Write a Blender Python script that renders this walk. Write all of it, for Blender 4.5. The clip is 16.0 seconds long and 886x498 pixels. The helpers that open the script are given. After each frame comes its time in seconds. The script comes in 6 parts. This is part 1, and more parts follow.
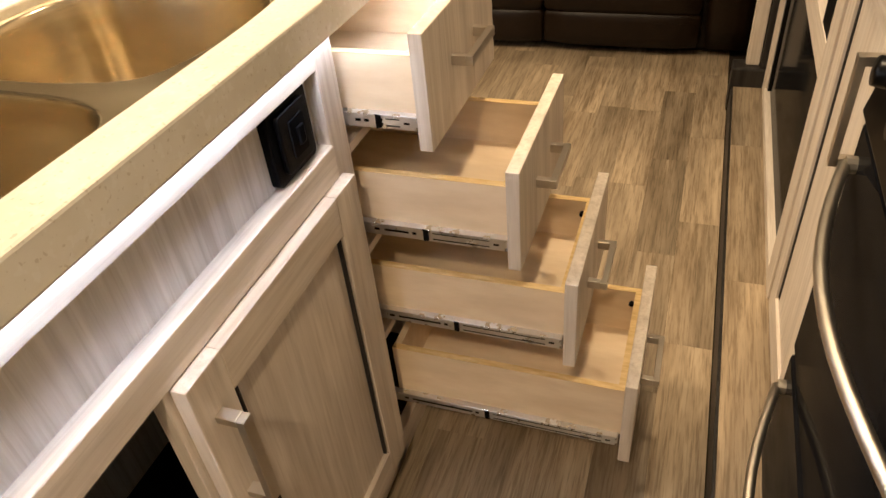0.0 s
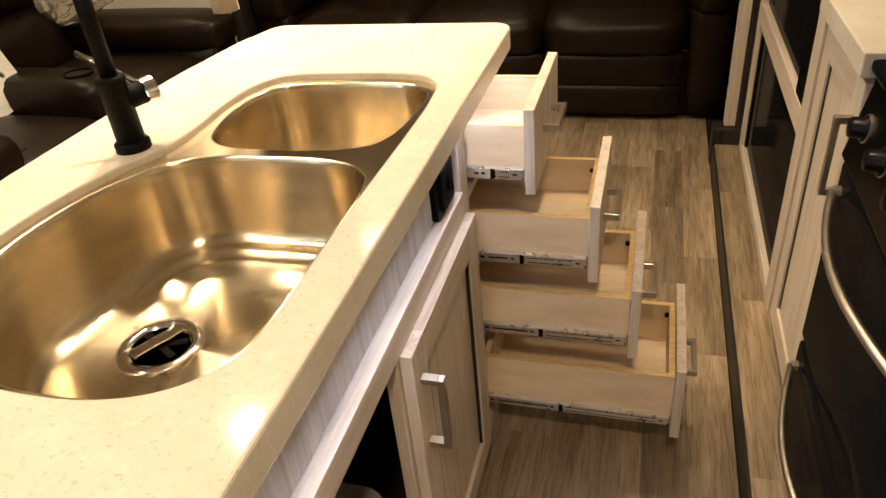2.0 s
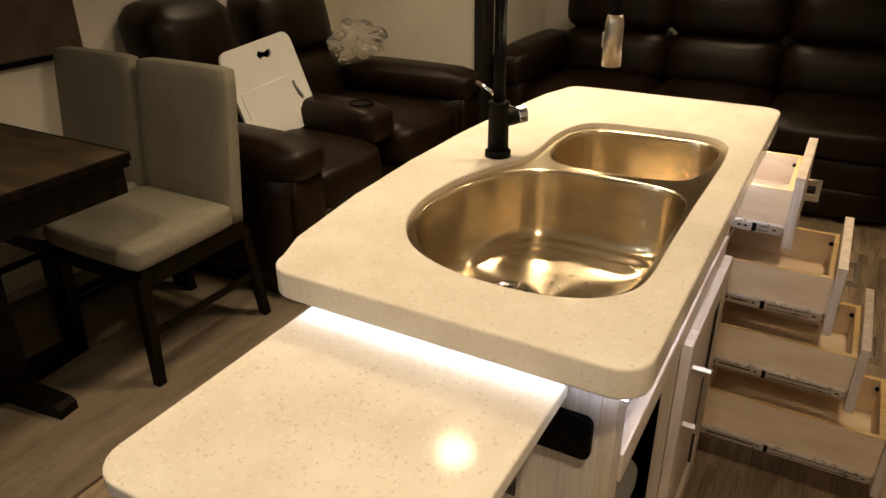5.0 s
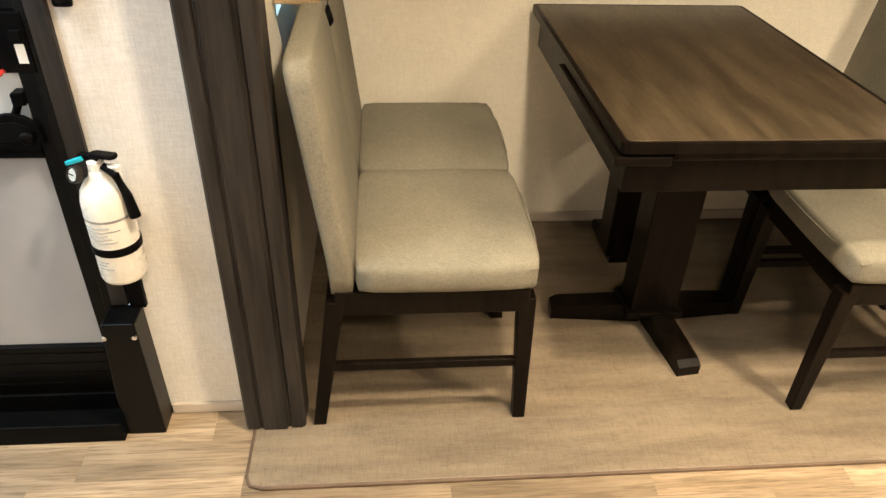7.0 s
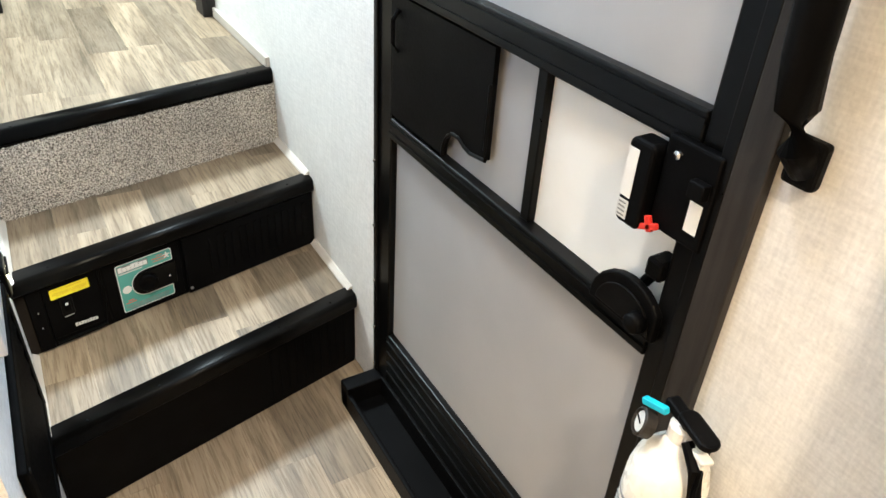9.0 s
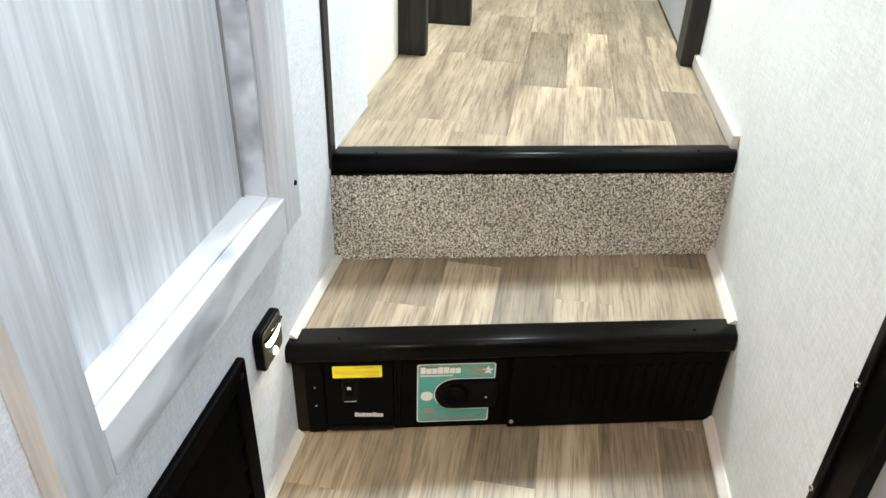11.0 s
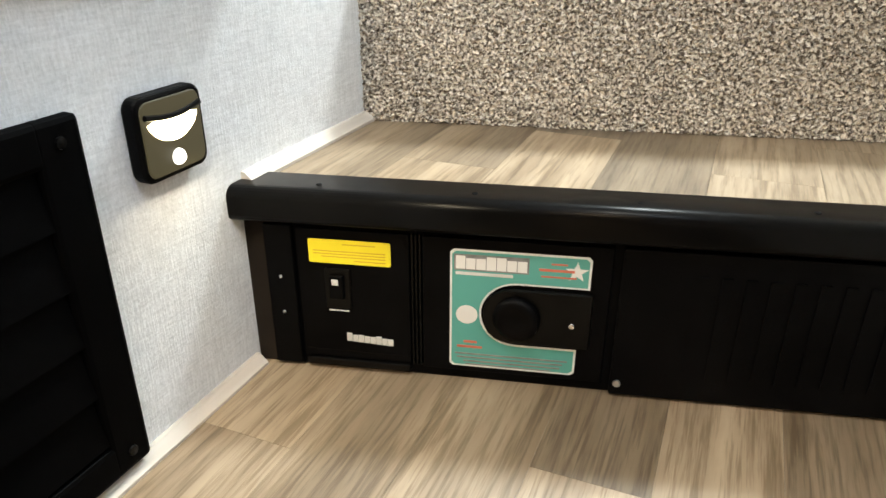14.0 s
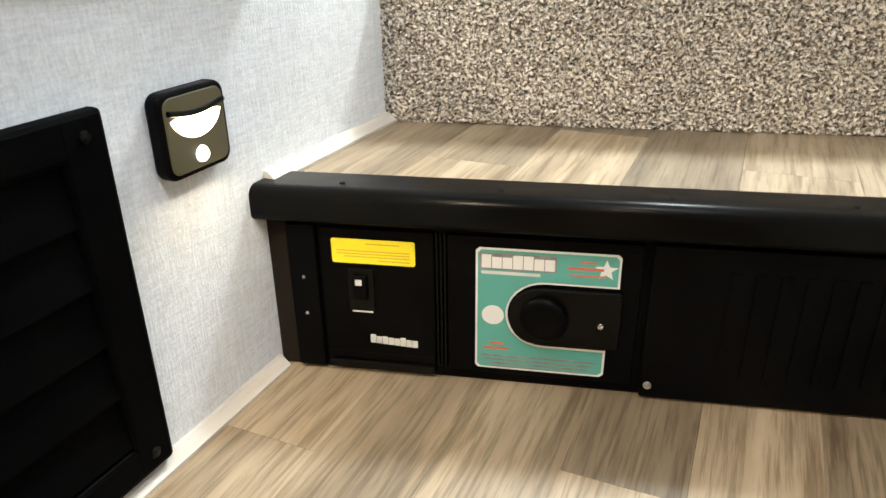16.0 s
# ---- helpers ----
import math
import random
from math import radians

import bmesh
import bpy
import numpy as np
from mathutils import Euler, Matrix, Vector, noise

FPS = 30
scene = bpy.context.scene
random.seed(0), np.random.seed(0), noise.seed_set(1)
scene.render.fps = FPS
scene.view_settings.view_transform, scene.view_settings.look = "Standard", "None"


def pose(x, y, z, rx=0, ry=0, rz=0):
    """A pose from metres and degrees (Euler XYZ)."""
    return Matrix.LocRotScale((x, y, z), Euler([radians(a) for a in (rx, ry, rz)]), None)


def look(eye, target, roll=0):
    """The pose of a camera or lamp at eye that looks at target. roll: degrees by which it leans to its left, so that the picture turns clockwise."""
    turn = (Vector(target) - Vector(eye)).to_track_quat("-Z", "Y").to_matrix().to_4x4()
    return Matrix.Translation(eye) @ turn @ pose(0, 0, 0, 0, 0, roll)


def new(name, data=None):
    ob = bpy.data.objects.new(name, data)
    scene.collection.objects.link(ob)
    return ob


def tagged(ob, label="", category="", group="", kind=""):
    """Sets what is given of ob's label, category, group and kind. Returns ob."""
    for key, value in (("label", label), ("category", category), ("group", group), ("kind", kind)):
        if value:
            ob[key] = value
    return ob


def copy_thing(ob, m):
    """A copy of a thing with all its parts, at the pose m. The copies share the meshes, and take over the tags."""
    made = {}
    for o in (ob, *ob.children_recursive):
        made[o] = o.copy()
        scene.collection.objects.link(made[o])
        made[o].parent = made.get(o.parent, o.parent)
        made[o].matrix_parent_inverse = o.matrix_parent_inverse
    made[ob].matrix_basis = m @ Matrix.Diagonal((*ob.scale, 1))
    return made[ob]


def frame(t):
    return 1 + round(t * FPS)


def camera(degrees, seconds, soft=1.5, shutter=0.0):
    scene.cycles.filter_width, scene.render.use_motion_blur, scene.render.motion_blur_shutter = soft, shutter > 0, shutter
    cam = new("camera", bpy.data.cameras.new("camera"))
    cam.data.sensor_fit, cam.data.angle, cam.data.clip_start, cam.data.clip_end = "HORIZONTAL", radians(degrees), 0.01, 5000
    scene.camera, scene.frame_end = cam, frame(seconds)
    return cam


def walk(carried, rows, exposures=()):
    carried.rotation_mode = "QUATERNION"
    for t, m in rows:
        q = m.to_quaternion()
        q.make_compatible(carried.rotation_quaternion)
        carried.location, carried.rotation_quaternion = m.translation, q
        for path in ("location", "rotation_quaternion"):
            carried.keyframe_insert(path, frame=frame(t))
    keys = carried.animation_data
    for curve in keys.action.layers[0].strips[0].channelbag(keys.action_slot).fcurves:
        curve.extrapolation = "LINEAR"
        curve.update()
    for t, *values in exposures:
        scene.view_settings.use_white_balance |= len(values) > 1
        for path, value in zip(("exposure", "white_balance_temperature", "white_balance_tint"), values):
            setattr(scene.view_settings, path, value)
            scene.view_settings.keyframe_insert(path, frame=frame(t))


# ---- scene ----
cam = camera(63.8, 16.0)

# ---- camera and walk ----
PATH = [
    (0.0, pose(0.3955, 0.1354, 1.1655, 51.894, 4.793, 18.534)),
    (0.5, pose(0.3724, 0.0704, 1.1981, 53.040, 5.945, 18.898)),
    (1.0, pose(0.3392, 0.0014, 1.2382, 53.700, 6.569, 18.633)),
    (1.5, pose(0.3062, -0.1207, 1.2866, 55.478, 5.857, 16.257)),
    (2.0, pose(0.2711, -0.2181, 1.3153, 56.960, 5.019, 15.042)),
    (2.5, pose(0.2544, -0.2896, 1.3455, 58.167, 4.691, 15.254)),
    (3.0, pose(0.2547, -0.3739, 1.3634, 59.567, 3.710, 16.220)),
    (3.2, pose(0.2485, -0.4114, 1.3702, 60.207, 2.945, 16.561)),
    (5.3, pose(0.0857, -0.6477, 1.3745, 63.198, -1.100, 33.733)),
    (5.5, pose(0.0555, -0.6469, 1.3805, 61.077, -2.026, 37.429)),
    (6.0, pose(-0.0956, -0.5936, 1.3438, 59.010, -2.932, 50.950)),
    (6.5, pose(-0.2453, -0.5246, 1.3006, 57.705, -2.712, 68.500)),
    (7.0, pose(-0.3603, -0.5271, 1.3274, 55.865, -1.648, 85.675)),
    (7.5, pose(-0.5579, -0.4612, 1.2872, 57.130, 0.143, 104.785)),
    (8.0, pose(-0.7954, -0.4777, 1.2885, 57.215, -1.543, 120.612)),
    (8.5, pose(-0.9502, -0.6029, 1.2553, 55.705, -2.236, 135.843)),
    (9.0, pose(-1.0761, -0.7575, 1.2487, 56.545, -3.108, 149.779)),
    (9.5, pose(-1.1528, -0.8915, 1.2362, 57.203, -2.215, 160.696)),
    (10.0, pose(-1.2444, -1.0420, 1.2104, 58.387, -1.494, 171.651)),
    (12.5, pose(-1.3112, -1.5495, 0.7859, 60.061, -1.095, 201.101)),
    (13.0, pose(-1.3207, -1.5829, 0.6955, 62.882, -0.716, 201.054)),
    (13.5, pose(-1.3450, -1.6058, 0.6499, 63.953, -0.831, 201.496)),
    (14.0, pose(-1.3479, -1.6178, 0.6221, 64.546, -0.108, 202.455)),
    (14.5, pose(-1.3544, -1.6159, 0.6139, 64.698, 0.809, 203.421)),
    (15.0, pose(-1.3554, -1.6191, 0.6109, 65.262, 1.010, 203.919)),
    (15.5, pose(-1.3471, -1.6221, 0.6088, 65.628, 0.975, 204.283)),
    (16.0, pose(-1.3383, -1.6203, 0.6074, 65.440, 0.728, 203.523)),
]
walk(cam, PATH, exposures=[
    (0.0, 0.3, 6050, 8), (1.0, 0.3, 6050, 8), (2.0, -0.1, 6100, 8), (3.0, -0.4, 6200, 8), (5.5, -0.65, 6250, 10), (6.0, -0.6, 6400, 12), (6.5, 0.0, 6600, 12), (7.0, 1.45, 5800, 7), (7.5, 1.6, 5550, 7), (8.0, 1.55, 5550, 8),
    (9.0, 1.45, 5700, 7), (10.0, 1.35, 5850, 8), (12.5, 1.35, 6000, 9), (14.0, 1.6, 6200, 10), (16.0, 1.7, 6200, 10)])

# ---- world and lights ----
world = bpy.data.worlds.new("world")
scene.world = world
world.use_nodes = True
world.node_tree.nodes["Background"].inputs[0].default_value = (0.75, 0.85, 1.0, 1)
world.node_tree.nodes["Background"].inputs[1].default_value = 0.6


def area(name, eye, target, size, watts, colour, size_y=None, shape="DISK"):
    la = bpy.data.lights.new(name, "AREA")
    la.shape = "RECTANGLE" if size_y else shape
    la.size = size
    if size_y:
        la.size_y = size_y
    la.energy, la.color = watts, colour
    ob = new(name, la)
    ob.matrix_world = look(eye, target)
    return ob


WARM = (1.0, 0.735, 0.45)
CEIL = 2.08
# The last two, over the kitchen aisle, are added to brighten the drawers.
PUCKS = [(-0.80, 1.03, 9.0), (-0.50, 1.17, 14.0), (-1.05, -0.15, 12.0), (-0.77, 2.07, 9.0), (-2.0, 2.0, 6.0), (-0.55, 3.1, 5.0), (0.30, 1.45, 6.0), (0.34, -0.48, 12.0)]
for px, py, watts in PUCKS:
    area("puck_lamp", (px, py, CEIL - 0.03), (px, py, 0), 0.12, watts, WARM).data.spread = radians(125)
# added fill lamps over the upper hall and the entry, their sources unseen
area("hall_fill", (-1.3, -3.2, CEIL - 0.03), (-1.3, -3.2, 0), 0.3, 21.0, (0.93, 1.0, 0.96), 0.3)
area("entry_fill", (-1.25, -1.45, CEIL - 0.03), (-1.25, -1.45, 0), 0.16, 4.5, (1.0, 0.92, 0.80))
# Cool lamp added inside the door to brighten the step wall.
area("door_fill", (-1.625, -1.52, 1.56), (-0.9, -1.52, 1.45), 0.46, 3.7, (0.70, 0.85, 1.0), 0.46)


# ---- materials ----
def nodes_of(m):
    return m.node_tree.nodes, m.node_tree.links


def stuff(name, c1, c2, rough=0.5, metal=0.0, scale=8.0, stretch=(1, 1, 1), bump=0.1, fine=60.0, big=1.5, vary=0.25, rvary=0.12, coat=0.0,
          ramp=(0.35, 0.65), rand=0.0, detail=6.0, rot=(0, 0, 0), spec=0.5, aniso=0.0, coarse=0.6):
    """Two-colour noise along a stretched axis, broad stains on top, fine bump."""
    m = bpy.data.materials.new(name)
    m.use_nodes = True
    n, l = nodes_of(m)
    b = n["Principled BSDF"]
    tc = n.new("ShaderNodeTexCoord")
    mp = n.new("ShaderNodeMapping")
    mp.inputs["Scale"].default_value = stretch
    mp.inputs["Rotation"].default_value = rot
    l.new(tc.outputs["Object"], mp.inputs["Vector"])
    vec = mp.outputs[0]
    info = n.new("ShaderNodeObjectInfo")
    if rand > 0:
        mul = n.new("ShaderNodeMath")
        mul.operation = "MULTIPLY"
        mul.inputs[1].default_value = 37.0
        l.new(info.outputs["Random"], mul.inputs[0])
        add = n.new("ShaderNodeVectorMath")
        add.operation = "ADD"
        l.new(vec, add.inputs[0])
        l.new(mul.outputs[0], add.inputs[1])
        vec = add.outputs[0]
    a = n.new("ShaderNodeTexNoise")
    a.inputs["Scale"].default_value = scale
    a.inputs["Detail"].default_value = detail
    a.inputs["Roughness"].default_value = coarse
    l.new(vec, a.inputs["Vector"])
    r = n.new("ShaderNodeValToRGB")
    r.color_ramp.elements[0].position, r.color_ramp.elements[1].position = ramp
    r.color_ramp.elements[0].color = (*c1, 1)
    r.color_ramp.elements[1].color = (*c2, 1)
    l.new(a.outputs["Fac"], r.inputs["Fac"])
    g = n.new("ShaderNodeTexNoise")
    g.inputs["Scale"].default_value = big
    g.inputs["Detail"].default_value = 3.0
    l.new(vec, g.inputs["Vector"])
    hv = n.new("ShaderNodeHueSaturation")
    mr = n.new("ShaderNodeMapRange")
    mr.inputs[1].default_value, mr.inputs[2].default_value = 0.3, 0.7
    mr.inputs[3].default_value, mr.inputs[4].default_value = 1 - vary, 1 + vary
    l.new(g.outputs["Fac"], mr.inputs[0])
    val = mr.outputs[0]
    if rand > 0:
        rr = n.new("ShaderNodeMapRange")
        rr.inputs[3].default_value, rr.inputs[4].default_value = 1 - rand, 1 + rand
        l.new(info.outputs["Random"], rr.inputs[0])
        mm = n.new("ShaderNodeMath")
        mm.operation = "MULTIPLY"
        l.new(val, mm.inputs[0])
        l.new(rr.outputs[0], mm.inputs[1])
        val = mm.outputs[0]
    l.new(val, hv.inputs["Value"])
    l.new(r.outputs[0], hv.inputs["Color"])
    l.new(hv.outputs[0], b.inputs["Base Color"])
    f = n.new("ShaderNodeTexNoise")
    f.inputs["Scale"].default_value = fine
    f.inputs["Detail"].default_value = 4.0
    l.new(vec, f.inputs["Vector"])
    rg = n.new("ShaderNodeMapRange")
    rg.inputs[3].default_value, rg.inputs[4].default_value = max(0.02, rough - rvary), min(1, rough + rvary)
    l.new(f.outputs["Fac"], rg.inputs[0])
    l.new(rg.outputs[0], b.inputs["Roughness"])
    bp = n.new("ShaderNodeBump")
    bp.inputs["Strength"].default_value = bump
    bp.inputs["Distance"].default_value = 0.002
    l.new(f.outputs["Fac"], bp.inputs["Height"])
    l.new(bp.outputs[0], b.inputs["Normal"])
    b.inputs["Metallic"].default_value = metal
    b.inputs["Coat Weight"].default_value = coat
    b.inputs["Specular IOR Level"].default_value = spec
    b.inputs["Anisotropic"].default_value = aniso
    b.inputs["Anisotropic Rotation"].default_value = 0.0
    return m


def glow(name, colour, strength):
    m = bpy.data.materials.new(name)
    m.use_nodes = True
    n, l = nodes_of(m)
    b = n["Principled BSDF"]
    b.inputs["Base Color"].default_value = (0.8, 0.8, 0.8, 1)
    b.inputs["Emission Color"].default_value = (*colour, 1)
    b.inputs["Emission Strength"].default_value = strength
    return m


def linen(name, c1, c2, size=900.0, rough=0.75, bump=0.25, dark=0.6):
    """Woven cloth or linen-embossed paper: two crossed stretched noises."""
    m = stuff(name, c1, c2, rough=rough, scale=4, bump=0.0, vary=0.06)
    n, l = nodes_of(m)
    b = n["Principled BSDF"]
    tc = n.new("ShaderNodeTexCoord")
    outs = []
    for sc in ((size * 0.12, size, size), (size, size, size * 0.12), (size, size * 0.12, size)):
        mp = n.new("ShaderNodeMapping")
        mp.inputs["Scale"].default_value = sc
        l.new(tc.outputs["Object"], mp.inputs["Vector"])
        a = n.new("ShaderNodeTexNoise")
        a.inputs["Scale"].default_value = 1.0
        a.inputs["Detail"].default_value = 2.0
        l.new(mp.outputs[0], a.inputs["Vector"])
        outs.append(a.outputs["Fac"])
    s1 = n.new("ShaderNodeMath")
    s2 = n.new("ShaderNodeMath")
    l.new(outs[0], s1.inputs[0])
    l.new(outs[1], s1.inputs[1])
    l.new(s1.outputs[0], s2.inputs[0])
    l.new(outs[2], s2.inputs[1])
    bp = n.new("ShaderNodeBump")
    bp.inputs["Strength"].default_value = bump
    bp.inputs["Distance"].default_value = 0.001
    l.new(s2.outputs[0], bp.inputs["Height"])
    l.new(bp.outputs[0], b.inputs["Normal"])
    mr = n.new("ShaderNodeMapRange")
    mr.inputs[1].default_value, mr.inputs[2].default_value = 1.1, 1.9
    mr.inputs[3].default_value, mr.inputs[4].default_value = dark, 1.15
    l.new(s2.outputs[0], mr.inputs[0])
    src = b.inputs["Base Color"].links[0].from_socket
    hv = n.new("ShaderNodeHueSaturation")
    l.new(src, hv.inputs["Color"])
    l.new(mr.outputs[0], hv.inputs["Value"])
    l.new(hv.outputs[0], b.inputs["Base Color"])
    return m


M_PLANK = stuff("vinyl_plank", (0.165, 0.120, 0.074), (0.375, 0.295, 0.20), rough=0.45, scale=1.5, stretch=(14, 1.6, 14), bump=0.08, fine=26, big=1.1, vary=0.18, rand=0.30, ramp=(0.26, 0.74), detail=6.0)
M_SLIDE = stuff("slide_vinyl", (0.125, 0.098, 0.067), (0.225, 0.185, 0.132), rough=0.55, scale=2.0, stretch=(9, 1.6, 9), bump=0.10, fine=40, big=1.2, vary=0.18, ramp=(0.28, 0.72), detail=6.0)
M_WASH = stuff("washed_wood", (0.54, 0.462, 0.38), (0.72, 0.645, 0.56), rough=0.45, scale=5, stretch=(14, 14, 0.8), bump=0.12, fine=30, big=1.5, vary=0.10, ramp=(0.25, 0.7))
M_WASHH = stuff("washed_wood_rail", (0.54, 0.462, 0.38), (0.72, 0.645, 0.56), rough=0.45, scale=5, stretch=(14, 0.8, 14), bump=0.12, fine=30, big=1.5, vary=0.10, ramp=(0.25, 0.7))
M_PALE = stuff("pale_wood_panel", (0.56, 0.525, 0.50), (0.72, 0.685, 0.66), rough=0.45, scale=5, stretch=(16, 16, 0.7), bump=0.1, fine=30, vary=0.08)
M_BIRCH = stuff("birch_ply", (0.72, 0.56, 0.37), (0.82, 0.67, 0.48), rough=0.5, scale=4, stretch=(2, 8, 8), bump=0.05, vary=0.08)
M_PLYEDGE = stuff("ply_edge", (0.62, 0.42, 0.16), (0.80, 0.60, 0.30), rough=0.55, scale=30, stretch=(1, 6, 20), bump=0.1, vary=0.1)
M_QUARTZ = stuff("quartz", (0.66, 0.61, 0.52), (0.75, 0.71, 0.63), rough=0.10, spec=0.12, scale=9, bump=0.01, fine=140, vary=0.05, rvary=0.05)
# Steel tinted gold, with the warm lamplight's cast put into its colour.
M_STEEL = stuff("brushed_steel_tinted", (0.68, 0.58, 0.41), (0.78, 0.68, 0.50), rough=0.22, aniso=0.9, metal=1.0, scale=12, stretch=(1, 1, 10), bump=0.0, fine=90, vary=0.06, rvary=0.05)
M_NICKEL = stuff("brushed_nickel", (0.55, 0.50, 0.43), (0.65, 0.60, 0.52), rough=0.36, metal=1.0, scale=3, bump=0.0, vary=0.03, rvary=0.03)
M_CHROME = stuff("chrome", (0.8, 0.8, 0.8), (0.86, 0.86, 0.86), rough=0.08, metal=1.0, scale=10, bump=0.0, vary=0.02, rvary=0.03)
M_ZINC = stuff("zinc_slide", (0.70, 0.70, 0.71), (0.76, 0.76, 0.77), rough=0.30, metal=1.0, scale=30, bump=0.05, vary=0.08)
M_BLACK = stuff("black_plastic", (0.0015, 0.0015, 0.0017), (0.003, 0.003, 0.0033), rough=0.45, spec=0.06, scale=20, bump=0.12, fine=220, vary=0.1)
M_BLACKM = stuff("matte_black_metal", (0.0015, 0.0015, 0.0015), (0.003, 0.003, 0.003), rough=0.30, spec=0.16, scale=20, bump=0.012, vary=0.1, rvary=0.05)
M_NOSE = stuff("black_nosing_metal", (0.002, 0.0019, 0.0018), (0.0032, 0.003, 0.0028), rough=0.30, spec=0.09, scale=20, bump=0.0, vary=0.05, rvary=0.03)
M_MATTE = stuff("matte_black_paint", (0.0025, 0.0023, 0.0021), (0.004, 0.0037, 0.0034), rough=0.6, spec=0.12, scale=30, bump=0.02, vary=0.08, rvary=0.05)
M_GLOSS = stuff("black_glass", (0.006, 0.006, 0.007), (0.010, 0.010, 0.011), rough=0.07, spec=0.5, scale=6, bump=0.0, vary=0.1, rvary=0.03)
M_GLOSS.node_tree.nodes["Principled BSDF"].inputs["IOR"].default_value = 1.035
M_STEEL.node_tree.nodes["Principled BSDF"].inputs["Anisotropic Rotation"].default_value = 0.25
M_LEATHER = stuff("brown_leather", (0.0080, 0.0039, 0.0017), (0.0125, 0.0066, 0.0031), rough=0.38, spec=0.20, scale=9, bump=0.35, fine=120, vary=0.15)
M_FABRIC = linen("taupe_fabric", (0.172, 0.160, 0.120), (0.230, 0.214, 0.164), size=700, rough=0.9, bump=0.5, dark=0.62)
M_DARKWOOD = stuff("espresso_wood", (0.0022, 0.0015, 0.001), (0.007, 0.0045, 0.003), rough=0.36, spec=0.10, scale=5, stretch=(10, 10, 1), bump=0.06, fine=30, vary=0.15)
M_TABLE = stuff("table_top_wood", (0.018, 0.0125, 0.0072), (0.076, 0.0575, 0.033), rough=0.34, spec=0.38, scale=2.2, stretch=(1.5, 7, 7), bump=0.06, fine=24, big=3.0, vary=0.25, ramp=(0.25, 0.78), coarse=0.7)
M_POST = stuff("dark_fluted_wood", (0.0095, 0.0080, 0.0072), (0.030, 0.0262, 0.0235), rough=0.5, spec=0.3, scale=5, stretch=(12, 12, 0.9), bump=0.1, fine=24, vary=0.15)
M_WALL = linen("cream_wall_paper", (0.75, 0.715, 0.62), (0.79, 0.755, 0.66), size=380, rough=0.8, bump=0.08, dark=0.97)
M_LINEN = linen("pale_linen_wall_paper", (0.70, 0.71, 0.73), (0.75, 0.76, 0.78), size=480, rough=0.8, bump=0.30, dark=0.86)
# Wall paper made neutral: the entry's cooler light is put into its colour.
M_ENTRY = linen("neutralised_wall_paper", (0.69, 0.68, 0.655), (0.73, 0.72, 0.695), size=260, rough=0.8, bump=0.12, dark=0.93)
M_CEIL = stuff("ceiling_vinyl", (0.54, 0.525, 0.50), (0.60, 0.585, 0.56), rough=0.7, scale=6, bump=0.05, vary=0.05)
M_TRIM = stuff("pale_trim", (0.50, 0.45, 0.39), (0.58, 0.53, 0.47), rough=0.55, scale=6, stretch=(8, 0.8, 8), bump=0.08, vary=0.08)
M_DOORGREY = stuff("grey_door_skin", (0.345, 0.35, 0.363), (0.38, 0.385, 0.40), rough=0.45, scale=3, bump=0.05, fine=300, vary=0.05)
M_WHITE = stuff("white_plastic", (0.78, 0.78, 0.76), (0.84, 0.84, 0.82), rough=0.4, scale=5, bump=0.03, vary=0.04)
M_EXT = stuff("white_enamel", (0.78, 0.76, 0.70), (0.84, 0.82, 0.77), rough=0.28, scale=5, bump=0.02, vary=0.04)
M_GRILLE = stuff("black_grille_plastic", (0.0008, 0.0008, 0.0009), (0.0014, 0.0014, 0.0015), rough=0.6, spec=0.03, scale=20, bump=0.1, fine=220, vary=0.1)
M_INK = stuff("grey_print", (0.20, 0.20, 0.20), (0.30, 0.30, 0.30), rough=0.6, scale=80, bump=0.0, vary=0.1)
M_RED = stuff("red_plastic", (0.60, 0.03, 0.02), (0.70, 0.05, 0.03), rough=0.4, scale=10, bump=0.02, vary=0.05)
M_CYAN = stuff("cyan_tag", (0.02, 0.42, 0.62), (0.04, 0.50, 0.70), rough=0.4, scale=10, bump=0.02, vary=0.05)
M_YELLOW = stuff("yellow_sticker", (0.85, 0.72, 0.02), (0.90, 0.78, 0.04), rough=0.4, scale=6, bump=0.0, vary=0.03)
M_TEAL = stuff("teal_sticker", (0.10, 0.38, 0.33), (0.13, 0.43, 0.37), rough=0.4, scale=4, bump=0.0, vary=0.05)
M_SILVER = stuff("silver_print", (0.60, 0.60, 0.58), (0.70, 0.70, 0.68), rough=0.4, scale=20, bump=0.0, vary=0.05)
M_CARPET = stuff("speckled_carpet", (0.10, 0.079, 0.061), (0.74, 0.675, 0.575), rough=0.95, scale=285, bump=0.5, fine=420, big=6, vary=0.15, ramp=(0.385, 0.60), detail=2.0)
M_BROWNCLOTH = stuff("brown_valance_cloth", (0.07, 0.045, 0.028), (0.11, 0.07, 0.045), rough=0.7, scale=12, bump=0.1, fine=200, vary=0.1)
M_WOVEN = linen("woven_trim", (0.42, 0.31, 0.16), (0.60, 0.46, 0.27), size=500, rough=0.8, bump=0.8, dark=0.4)
M_MARBLE = stuff("marbled_white_wood", (0.36, 0.365, 0.385), (0.60, 0.605, 0.62), rough=0.42, scale=2.6, stretch=(3.5, 1.3, 3.5), bump=0.05, fine=40, big=5, vary=0.12, ramp=(0.40, 0.50), detail=3.0)
